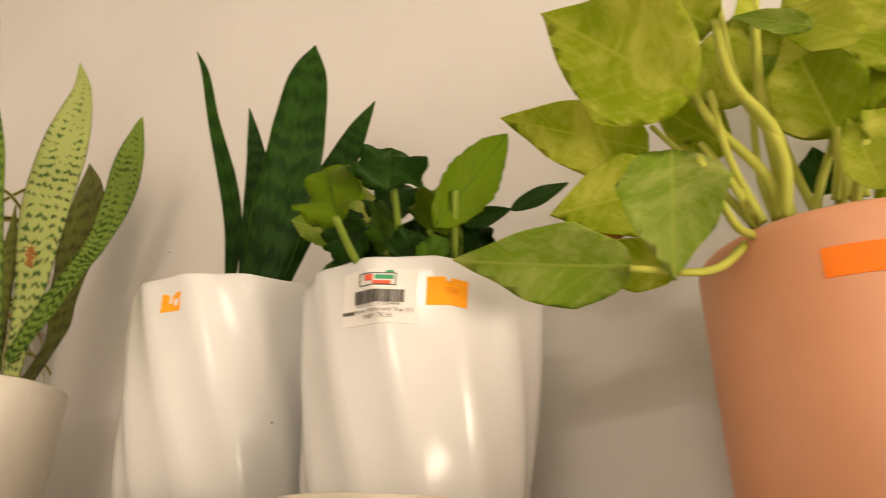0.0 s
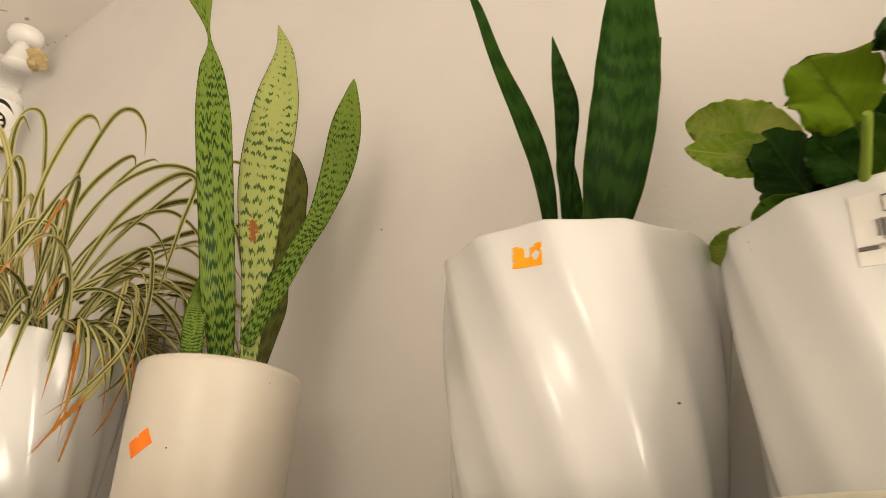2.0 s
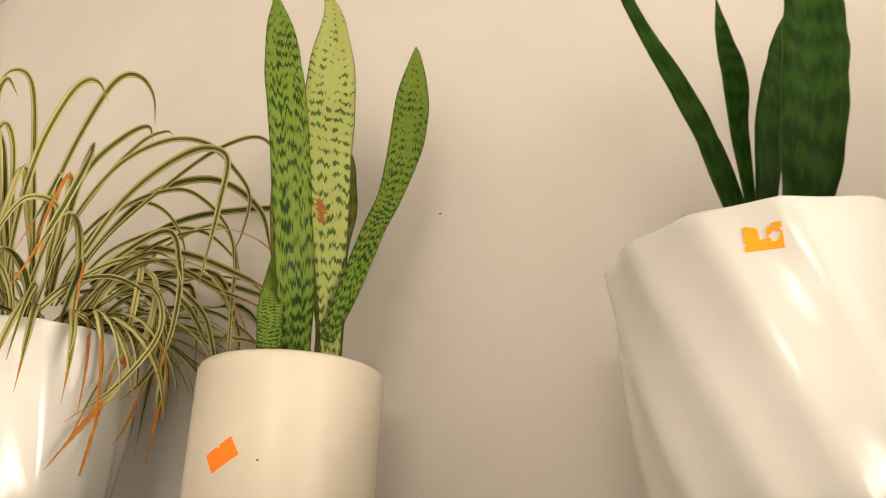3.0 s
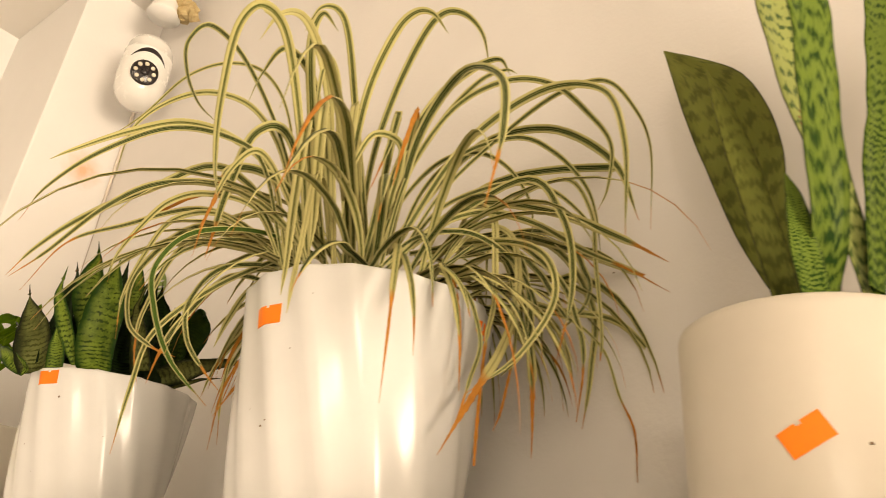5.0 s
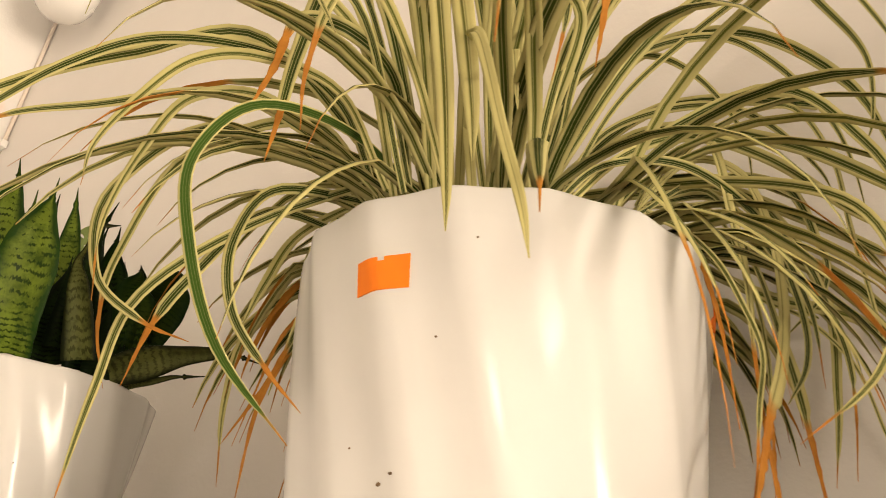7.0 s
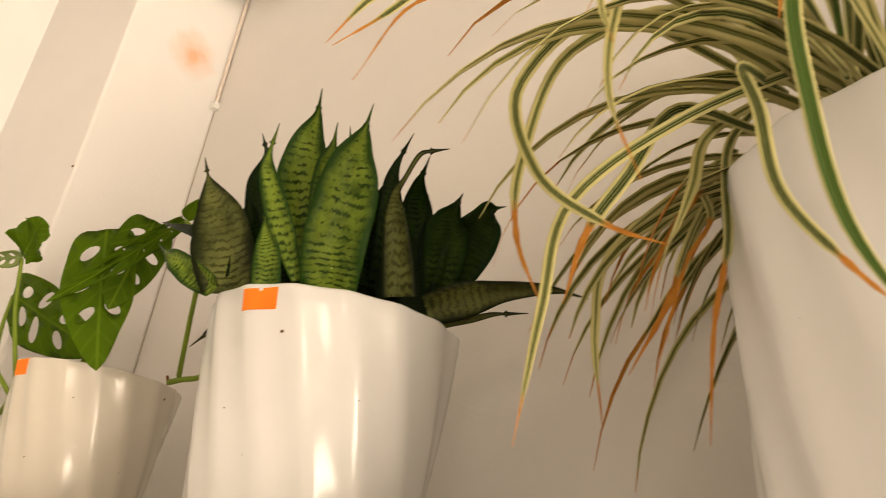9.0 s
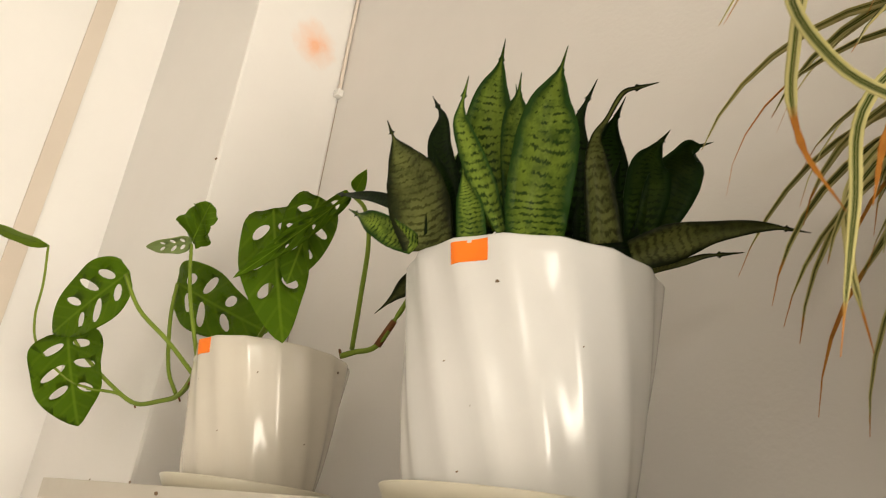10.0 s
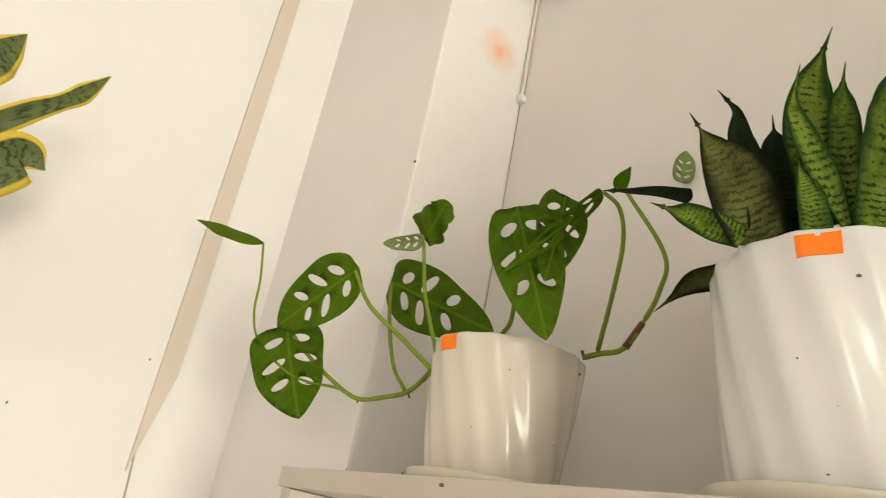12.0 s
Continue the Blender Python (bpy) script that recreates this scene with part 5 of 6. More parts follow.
blade("D", [(0.026, -0.037, 0.173, 0.0034), (0.039, -0.035, 0.245, 0.0050), (0.060, -0.028, 0.300, 0.0066), (0.085, -0.018, 0.328, 0.0060), (0.105, -0.012, 0.334, 0.0040), (0.116, -0.012, 0.315, 0.0002)], (0.43, -0.75, -0.50), SPIDER, brown=0.00)
blade("D", [(0.023, -0.027, 0.179, 0.0023), (0.036, -0.021, 0.246, 0.0035), (0.056, -0.009, 0.301, 0.0045), (0.077, 0.003, 0.336, 0.0042), (0.094, 0.012, 0.346, 0.0028), (0.103, 0.015, 0.341, 0.0002)], (0.43, -0.75, -0.50), SPIDER, brown=0.00)
blade("D", [(0.034, -0.031, 0.174, 0.0027), (0.042, -0.024, 0.249, 0.0036), (0.063, -0.007, 0.309, 0.0045), (0.093, 0.016, 0.339, 0.0053), (0.121, 0.038, 0.339, 0.0052), (0.142, 0.055, 0.315, 0.0046), (0.155, 0.065, 0.289, 0.0036), (0.153, 0.064, 0.253, 0.0021), (0.147, 0.061, 0.234, 0.0002)], (0.43, -0.75, -0.50), SPIDER, brown=0.03)
blade("D", [(0.027, -0.011, 0.185, 0.0022), (0.050, 0.006, 0.248, 0.0030), (0.083, 0.029, 0.300, 0.0038), (0.115, 0.053, 0.342, 0.0044), (0.145, 0.074, 0.358, 0.0041), (0.163, 0.087, 0.335, 0.0033), (0.173, 0.094, 0.297, 0.0020), (0.172, 0.092, 0.227, 0.0002)], (0.43, -0.75, -0.50), SPIDER, brown=0.05)
blade("D", [(0.024, -0.013, 0.185, 0.0024), (0.038, -0.003, 0.247, 0.0032), (0.061, 0.013, 0.282, 0.0040), (0.093, 0.036, 0.299, 0.0046), (0.115, 0.052, 0.288, 0.0042), (0.133, 0.065, 0.263, 0.0034), (0.141, 0.069, 0.237, 0.0021), (0.144, 0.071, 0.203, 0.0002)], (0.43, -0.75, -0.50), SPIDER, brown=0.00)
blade("D", [(0.021, -0.003, 0.190, 0.0024), (0.039, 0.012, 0.235, 0.0034), (0.062, 0.030, 0.257, 0.0043), (0.087, 0.050, 0.268, 0.0045), (0.108, 0.067, 0.263, 0.0038), (0.126, 0.082, 0.243, 0.0024), (0.132, 0.087, 0.229, 0.0002)], (0.43, -0.75, -0.50), SPIDER, brown=0.00)
blade("D", [(0.015, -0.045, 0.171, 0.0038), (0.013, -0.052, 0.243, 0.0054), (0.018, -0.053, 0.313, 0.0070), (0.032, -0.048, 0.366, 0.0075), (0.045, -0.043, 0.384, 0.0065), (0.059, -0.038, 0.380, 0.0041), (0.072, -0.033, 0.358, 0.0002)], (0.43, -0.75, -0.50), SPIDER, brown=0.00)
blade("D", [(0.007, -0.026, 0.182, 0.0034), (0.007, -0.029, 0.259, 0.0047), (0.016, -0.025, 0.326, 0.0060), (0.031, -0.016, 0.389, 0.0070), (0.044, -0.009, 0.412, 0.0066), (0.059, -0.000, 0.410, 0.0054), (0.073, 0.007, 0.388, 0.0033), (0.080, 0.010, 0.354, 0.0002)], (0.43, -0.75, -0.50), SPIDER, brown=0.00)
blade("D", [(0.009, -0.049, 0.171, 0.0038), (0.004, -0.061, 0.240, 0.0054), (-0.003, -0.073, 0.307, 0.0070), (-0.011, -0.087, 0.349, 0.0074), (-0.019, -0.100, 0.368, 0.0064), (-0.027, -0.113, 0.361, 0.0041), (-0.030, -0.122, 0.332, 0.0002)], (0.43, -0.75, -0.50), SPIDER_CREAM, brown=0.00)
blade("D", [(-0.007, -0.043, 0.177, 0.0043), (-0.017, -0.055, 0.237, 0.0061), (-0.026, -0.065, 0.297, 0.0079), (-0.032, -0.074, 0.353, 0.0085), (-0.031, -0.077, 0.381, 0.0074), (-0.023, -0.076, 0.391, 0.0048), (-0.010, -0.070, 0.371, 0.0002)], (0.43, -0.75, -0.50), SPIDER, brown=0.00)
blade("D", [(0.013, -0.022, 0.185, 0.0032), (0.006, -0.030, 0.236, 0.0044), (-0.005, -0.041, 0.306, 0.0058), (-0.016, -0.053, 0.380, 0.0064), (-0.024, -0.062, 0.406, 0.0056), (-0.034, -0.073, 0.405, 0.0036), (-0.039, -0.080, 0.377, 0.0003)], (0.43, -0.75, -0.50), SPIDER, brown=0.00)
blade("D", [(0.006, -0.033, 0.179, 0.0032), (-0.004, -0.051, 0.268, 0.0047), (-0.007, -0.063, 0.324, 0.0061), (-0.009, -0.074, 0.340, 0.0055), (-0.004, -0.081, 0.308, 0.0036), (0.006, -0.083, 0.250, 0.0002)], (0.43, -0.75, -0.50), SPIDER, brown=0.00)
blade("D", [(0.013, -0.028, 0.180, 0.0035), (0.025, -0.031, 0.243, 0.0052), (0.034, -0.037, 0.278, 0.0065), (0.043, -0.043, 0.289, 0.0059), (0.047, -0.052, 0.254, 0.0038), (0.047, -0.065, 0.208, 0.0002)], (0.43, -0.75, -0.50), SPIDER, brown=0.15)
blade("D", [(0.012, -0.072, 0.159, 0.0027), (0.006, -0.095, 0.202, 0.0038), (-0.000, -0.119, 0.226, 0.0048), (0.001, -0.137, 0.202, 0.0041), (0.009, -0.150, 0.159, 0.0026), (0.021, -0.159, 0.128, 0.0002)], (0.43, -0.75, -0.50), SPIDER, brown=0.30)
blade("D", [(0.009, -0.012, 0.188, 0.0022), (0.018, -0.006, 0.237, 0.0031), (0.039, 0.009, 0.277, 0.0040), (0.063, 0.026, 0.289, 0.0041), (0.083, 0.040, 0.277, 0.0035), (0.098, 0.050, 0.247, 0.0022), (0.100, 0.051, 0.212, 0.0002)], (0.43, -0.75, -0.50), SPIDER, brown=0.00)
blade("D", [(0.038, -0.028, 0.175, 0.0030), (0.058, -0.009, 0.208, 0.0042), (0.082, 0.012, 0.225, 0.0053), (0.110, 0.036, 0.221, 0.0054), (0.137, 0.060, 0.204, 0.0046), (0.159, 0.079, 0.194, 0.0029), (0.181, 0.099, 0.180, 0.0002)], (0.43, -0.75, -0.50), SPIDER, brown=0.22)
blade("D", [(-0.027, -0.058, 0.174, 0.0026), (-0.041, -0.079, 0.191, 0.0034), (-0.060, -0.104, 0.204, 0.0042), (-0.074, -0.125, 0.192, 0.0043), (-0.076, -0.136, 0.162, 0.0035), (-0.072, -0.144, 0.128, 0.0021), (-0.061, -0.146, 0.098, 0.0002)], (0.43, -0.75, -0.50), SPIDER, brown=0.12)
blade("D", [(0.034, -0.031, 0.174, 0.0025), (0.051, -0.017, 0.199, 0.0035), (0.079, 0.005, 0.206, 0.0045), (0.104, 0.026, 0.186, 0.0039), (0.117, 0.037, 0.151, 0.0026), (0.119, 0.040, 0.117, 0.0002)], (0.43, -0.75, -0.50), SPIDER, brown=0.10)
# spider plant: the browned clump that hangs over the rim
blade("D", [(0.055, 0.006, 0.187, 0.0022), (0.078, 0.017, 0.216, 0.0033), (0.098, 0.026, 0.210, 0.0043), (0.107, 0.025, 0.179, 0.0052), (0.109, 0.019, 0.146, 0.0059), (0.107, 0.009, 0.118, 0.0063), (0.103, -0.002, 0.097, 0.0073), (0.101, -0.012, 0.080, 0.0065), (0.099, -0.021, 0.064, 0.0028), (0.097, -0.030, 0.048, 0.0006)], (0.68, -0.60, -0.42), SPIDER_CREAM, brown=0.36)
blade("D", [(0.057, 0.008, 0.192, 0.0022), (0.073, 0.013, 0.231, 0.0037), (0.088, 0.018, 0.223, 0.0051), (0.094, 0.016, 0.185, 0.0049), (0.098, 0.012, 0.153, 0.0040), (0.099, 0.005, 0.126, 0.0035), (0.101, -0.000, 0.093, 0.0030), (0.104, -0.005, 0.066, 0.0035), (0.107, -0.009, 0.046, 0.0022)], (0.68, -0.60, -0.42), SPIDER_CREAM, brown=0.38)
blade("D", [(0.058, 0.008, 0.188, 0.0022), (0.082, 0.022, 0.208, 0.0033), (0.102, 0.032, 0.195, 0.0043), (0.111, 0.033, 0.164, 0.0041), (0.115, 0.030, 0.139, 0.0046), (0.114, 0.022, 0.120, 0.0038), (0.108, 0.010, 0.103, 0.0006)], (0.68, -0.60, -0.42), SPIDER, brown=0.00)
blade("D", [(0.055, 0.019, 0.198, 0.0018), (0.082, 0.037, 0.211, 0.0030), (0.097, 0.044, 0.177, 0.0032), (0.104, 0.045, 0.145, 0.0041), (0.108, 0.044, 0.122, 0.0067), (0.111, 0.042, 0.101, 0.0052), (0.114, 0.039, 0.077, 0.0025), (0.116, 0.036, 0.059, 0.0006)], (0.68, -0.60, -0.42), SPIDER, brown=0.33)
blade("D", [(0.054, 0.018, 0.193, 0.0018), (0.069, 0.030, 0.213, 0.0026), (0.088, 0.046, 0.215, 0.0034), (0.105, 0.060, 0.201, 0.0048), (0.117, 0.069, 0.184, 0.0047), (0.123, 0.075, 0.162, 0.0046), (0.127, 0.078, 0.142, 0.0042), (0.127, 0.078, 0.119, 0.0027), (0.124, 0.076, 0.090, 0.0007)], (0.68, -0.60, -0.42), SPIDER, brown=0.18)
blade("D", [(0.055, 0.019, 0.198, 0.0018), (0.083, 0.040, 0.245, 0.0031), (0.117, 0.066, 0.271, 0.0035), (0.133, 0.077, 0.244, 0.0038), (0.136, 0.078, 0.205, 0.0037), (0.139, 0.078, 0.174, 0.0032), (0.141, 0.078, 0.147, 0.0028), (0.141, 0.076, 0.129, 0.0017)], (0.68, -0.60, -0.42), SPIDER, brown=0.06)
blade("D", [(0.066, -0.017, 0.172, 0.0017), (0.077, -0.013, 0.169, 0.0020), (0.090, -0.007, 0.155, 0.0026), (0.098, -0.005, 0.136, 0.0029), (0.103, -0.006, 0.117, 0.0028), (0.101, -0.011, 0.096, 0.0027), (0.099, -0.018, 0.070, 0.0017), (0.095, -0.026, 0.051, 0.0006)], (0.68, -0.60, -0.42), SPIDER, brown=0.25)
blade("D", [(0.069, -0.021, 0.171, 0.0027), (0.082, -0.014, 0.163, 0.0040), (0.088, -0.012, 0.143, 0.0038), (0.092, -0.012, 0.120, 0.0028), (0.095, -0.013, 0.089, 0.0006)], (0.68, -0.60, -0.42), SPIDER, brown=0.75)
blade("D", [(0.047, 0.039, 0.209, 0.0015), (0.072, 0.058, 0.192, 0.0015), (0.093, 0.076, 0.174, 0.0019), (0.112, 0.092, 0.167, 0.0022), (0.129, 0.105, 0.147, 0.0022), (0.137, 0.112, 0.116, 0.0021), (0.145, 0.118, 0.092, 0.0028), (0.146, 0.119, 0.059, 0.0007)], (0.68, -0.60, -0.42), SPIDER, brown=0.28)
blade("D", [(0.055, 0.019, 0.198, 0.0022), (0.088, 0.049, 0.225, 0.0038), (0.110, 0.071, 0.228, 0.0054), (0.117, 0.081, 0.221, 0.0061), (0.121, 0.088, 0.206, 0.0053), (0.124, 0.093, 0.193, 0.0041), (0.119, 0.093, 0.177, 0.0030), (0.104, 0.085, 0.157, 0.0007)], (0.68, -0.60, -0.42), SPIDER, brown=0.00)
blade("D", [(0.055, 0.019, 0.198, 0.0018), (0.083, 0.036, 0.200, 0.0022), (0.096, 0.039, 0.163, 0.0025), (0.100, 0.036, 0.132, 0.0024), (0.100, 0.030, 0.106, 0.0029), (0.100, 0.024, 0.085, 0.0028), (0.100, 0.017, 0.072, 0.0006)], (0.68, -0.60, -0.42), SPIDER, brown=0.40)
blade("D", [(0.055, 0.019, 0.198, 0.0022), (0.082, 0.044, 0.212, 0.0038), (0.099, 0.060, 0.197, 0.0052), (0.106, 0.069, 0.183, 0.0052), (0.113, 0.077, 0.166, 0.0033), (0.118, 0.083, 0.163, 0.0007)], (0.68, -0.60, -0.42), SPIDER, brown=0.00)
# spider plant: the crowd of inner blades
rng = random.Random(11)
for k in range(124):
    az = rng.uniform(0, 2 * math.pi)
    low, tall, hanging = k % 5 == 0, k % 9 == 3, k >= 114
    if math.cos(az) > 0.2 and not tall and k % 2:
        az += 1.6
    if hanging:
        az = rng.uniform(-0.50, 0.35) if k % 3 else rng.uniform(2.7, 3.6)
    r0 = 0.045 * rng.random() ** 0.5
    x0, y0 = r0 * math.cos(az) + rng.uniform(-0.01, 0.01), r0 * math.sin(az) + rng.uniform(-0.01, 0.01)
    # blades start steep, then arch over and hang
    length, ang, end, bow = rng.uniform(0.22, 0.34), rng.uniform(1.15, 1.50), rng.uniform(-1.62, -1.20), rng.uniform(0.62, 0.95)
    if low:
        length, ang, bow = rng.uniform(0.15, 0.23), rng.uniform(0.55, 0.95), rng.uniform(0.5, 0.8)
    if tall:
        length, ang, bow = rng.uniform(0.30, 0.40), rng.uniform(1.36, 1.53), rng.uniform(0.95, 1.25)
    front = math.sin(az + 1.05) < -0.35
    if front and low:
        length, ang, bow = rng.uniform(0.16, 0.22), rng.uniform(1.2, 1.5), 1.0
    elif front:
        length *= 0.74
    elif math.cos(az) > 0.3:
        length *= 0.74
    if hanging:
        length, ang, end, bow = rng.uniform(0.15, 0.21) if k % 3 else rng.uniform(0.12, 0.17), rng.uniform(0.3, 0.8), -1.54, rng.uniform(0.40, 0.65)
    start, steps, pts, p = ang, 14, [], Vector((x0, y0, 0.140))
    az2 = az + rng.uniform(-0.5, 0.5)
    w0 = rng.uniform(0.0034, 0.0058)
    for i in range(steps + 1):
        s = i / steps
        pts.append((*p, w0 * (0.55 + 0.9 * min(1, s * 2.5)) * (1 - s ** 3) + 0.0004))
        ang = start + (end - start) * s ** bow
        step = length / steps
        p = p + Vector((math.cos(az2) * math.cos(ang), math.sin(az2) * math.cos(ang), math.sin(ang))) * step
        out = math.hypot(p.x, p.y)
        if 0.055 < out < 0.102 and s < 0.5:
            p.z = max(p.z, 0.167)
        if p.z < 0.165 and out < 0.096 and s > 0.3:
            p.x, p.y = p.x * 0.096 / out, p.y * 0.096 / out
        p.y = min(p.y, 0.112 + 0.006 * math.sin(k))
        az2 += rng.uniform(-0.05, 0.05)
    tw = rng.uniform(-0.5, 0.5)
    across = Vector((-math.sin(az), math.cos(az), 0))

    def side_of(i, t, across=across, tw=tw):
        s = (across - t * across.dot(t)).normalized()
        return (Matrix.Rotation(tw * i / 12, 3, t) @ s).normalized()
    bm = ribbon([np.array(q) for q in pts], side_of, 0.2, 0.0006, 4, 0.0, rng.choice((0.25, 0.35, 0.15, 0.45)) if hanging else rng.choice((0.0, 0.03, 0.05, 0.08, 0.12, 0.3)))
    part("leaf", bm, SPIDER, POTS["D"][0])


# the leafy plant: the crumpled inner tuft
rng = random.Random(5)
for k in range(16):
    az, r0 = rng.uniform(0, 2 * math.pi), rng.uniform(0.003, 0.028)
    foot = Vector((r0 * math.cos(az), r0 * math.sin(az) - 0.01, rng.uniform(0.094, 0.122)))
    tip = foot + Vector((math.cos(az) * 0.022, math.sin(az) * 0.022, rng.uniform(0.018, 0.040)))
    leaf("A", foot, tip, rng.uniform(0.020, 0.034), (0.4 * rng.uniform(-1, 1), -0.8, rng.uniform(-0.6, 0.3)),
         rng.choice((LEAF_DEEP, LEAF_DEEP, LEAF_MID)), "round", 0.25, 0.1)


# ---- labels on the pots ----
def on_pot(key, a, z, lift):
    r = POTS[key][2](a, z) + lift
    return Vector((r * math.cos(radians(a)), r * math.sin(radians(a)), z))


def decal(name, key, a0, z0, width, height, material, label="", lift=0.0004, tilt=0.0, notch=0.0, keep=None, parent=None, cols=12, rows=6):
    """A thin sheet laid on the pot, centred on angle a0 and height z0; keep(u, v) may tear pieces off."""
    bm = bmesh.new()
    surf = POTS[key][2]
    grid = {}
    ca, sa = math.cos(tilt), math.sin(tilt)
    for i in range(cols + 1):
        for j in range(rows + 1):
            x, y = (i / cols - 0.5) * width, (j / rows - 0.5) * height
            x, y = x * ca - y * sa, x * sa + y * ca
            a = a0 + math.degrees(x / surf(a0, z0))
            grid[i, j] = (bm.verts.new(on_pot(key, a, z0 + y, lift)), bm.verts.new(on_pot(key, a, z0 + y, lift - 0.0005)))
    for i in range(cols):
        for j in range(rows):
            u, v = (i + 0.5) / cols, (j + 0.5) / rows
            if notch and v > 1 - 0.9 / rows and abs(u - 0.5) < notch:
                continue
            if keep and not keep(u, v):
                continue
            bm.faces.new([grid[q][0] for q in ((i, j), (i + 1, j), (i + 1, j + 1), (i, j + 1))])
            for p, q in (((i, j), (i + 1, j)), ((i + 1, j), (i + 1, j + 1)), ((i + 1, j + 1), (i, j + 1)), ((i, j + 1), (i, j))):
                try:
                    bm.faces.new([grid[p][1], grid[q][1], grid[q][0], grid[p][0]])
                except ValueError:
                    pass
    bmesh.ops.delete(bm, geom=[v for v in bm.verts if not v.link_faces], context="VERTS")
    return part(name, bm, material, parent or POTS[key][1], label)


def torn(seed, share):
    def keep(u, v):
        return noise.noise((u * 3.1 + seed, v * 2.3, seed * 1.7)) < share and not (0.42 < u < 0.60 and v > 0.45)
    return keep


decal("price_label", "A", -44.6, 0.0948, 0.0196, 0.0126, AMBER, "amber price label", notch=0.07, cols=16, rows=8)
decal("price_label", "B", -80.9, 0.1128, 0.0144, 0.0105, AMBER, "torn orange price label", keep=torn(2.0, 0.16), cols=20, rows=14)
decal("price_label", "C", -82.0, 0.0500, 0.0187, 0.0113, ORANGE, "orange price label stuck on askew", tilt=0.55, notch=0.07, cols=16, rows=8)
decal("price_label", "D", -92.7, 0.1265, 0.0215, 0.0122, ORANGE, "orange price label", tilt=0.05, notch=0.06, cols=16, rows=8)
decal("price_label", "D", 14.0, 0.140, 0.0140, 0.0110, ORANGE, "torn orange price label", keep=torn(5.0, 0.1), cols=20, rows=14)
decal("price_label", "E", -77.3, 0.1215, 0.0208, 0.0116, ORANGE, "orange price label", tilt=0.06, notch=0.06, cols=16, rows=8)
decal("price_label", "F", -92.0, 0.1035, 0.0170, 0.0120, ORANGE, "orange price label", tilt=0.05, cols=14, rows=8)
decal("price_label", "T", -78.3, 0.0971, 0.0430, 0.0117, ORANGE, "long orange price label", cols=18, rows=8)

# the printed barcode label
paper = decal("barcode_label", "A", -74.5, 0.0922, 0.0375, 0.0250, LABEL, "clear-edged white label with a barcode", cols=18, rows=8)


def write(text, key, a0, z0, height, material, parent, name="lettering", width=None, lift=0.0012):
    cu = bpy.data.curves.new("lettering", "FONT")
    cu.body, cu.size, cu.align_x, cu.align_y = text, height * 1.35, "CENTER", "CENTER"
    cu.resolution_u = 2
    tmp = new("lettering", cu)
    bpy.context.view_layer.update()
    me = bpy.data.meshes.new_from_object(tmp.evaluated_get(bpy.context.evaluated_depsgraph_get()))
    bpy.data.objects.remove(tmp)
    bm = bmesh.new()
    bm.from_mesh(me)
    xs = [v.co.x for v in bm.verts]
    k = width / (max(xs) - min(xs)) if width else 1.0
    r = POTS[key][2](a0, z0)
    for v in bm.verts:
        v.co = on_pot(key, a0 + math.degrees(v.co.x * k / r), z0 + v.co.y, lift)
    bpy.data.meshes.remove(me)
    return part(name, bm, material, parent)


rng = random.Random(4)
x = -0.0122
while x < 0.0122:
    w = rng.choice((0.0002, 0.0003, 0.0005, 0.0007))
    decal("bar", "A", -73.9 + math.degrees((x + w / 2) / 0.064), 0.0922, w, 0.0058, INK, lift=0.0009, parent=paper, cols=1, rows=2)
    x += w + rng.choice((0.0003, 0.0004, 0.0006))
write("02021 12944", "A", -73.9, 0.0882, 0.0016, INK, paper, width=0.0215)
write("Planter White with Tray (5\")", "A", -71.8, 0.0856, 0.0019, INK, paper, width=0.0285)
decal("ink_bar", "A", -88.3, 0.0856, 0.0062, 0.0014, INK, lift=0.0009, parent=paper, cols=3, rows=1)
write("MRP: TK.55", "A", -73.3, 0.0828, 0.0021, INK, paper, width=0.0135)
for a, z, w, h, m in ((-77.8, 0.1008, 0.0040, 0.0026, RED_INK), (-71.3, 0.1010, 0.0082, 0.0018, GREEN_INK), (-72.3, 0.0984, 0.0080, 0.0015, RED_INK),
                      (-74.3, 0.1028, 0.0175, 0.0003, INK), (-74.3, 0.0973, 0.0175, 0.0003, INK), (-82.3, 0.1000, 0.0003, 0.005, INK),
                      (-66.5, 0.1000, 0.0003, 0.005, INK), (-69.1, 0.1036, 0.0034, 0.0010, GREEN_INK)):
    decal("logo_shape", "A", a, z, w, h, m, lift=0.0009, parent=paper, cols=6, rows=1)
write("350", "A", -43.6, 0.0948, 0.0028, FAINT_INK, POTS["A"][1], width=0.0062)


# ---- dirt specks stuck to pots and shelf ----
def speck_bm(at, r, squash, seed):
    bm = bmesh.new()
    bmesh.ops.create_icosphere(bm, subdivisions=1, radius=r)
    for v in bm.verts:
        v.co = Vector((v.co.x * 1.5, v.co.y * squash, v.co.z)) * (1 + 0.5 * noise.noise(v.co * 900 + Vector((seed, 0, 0)))) + Vector(at)
    return bm


DIRT = paint("brown_dirt", (0.12, 0.08, 0.05), (0.22, 0.15, 0.09), 0.9, 0.1)
k = 0
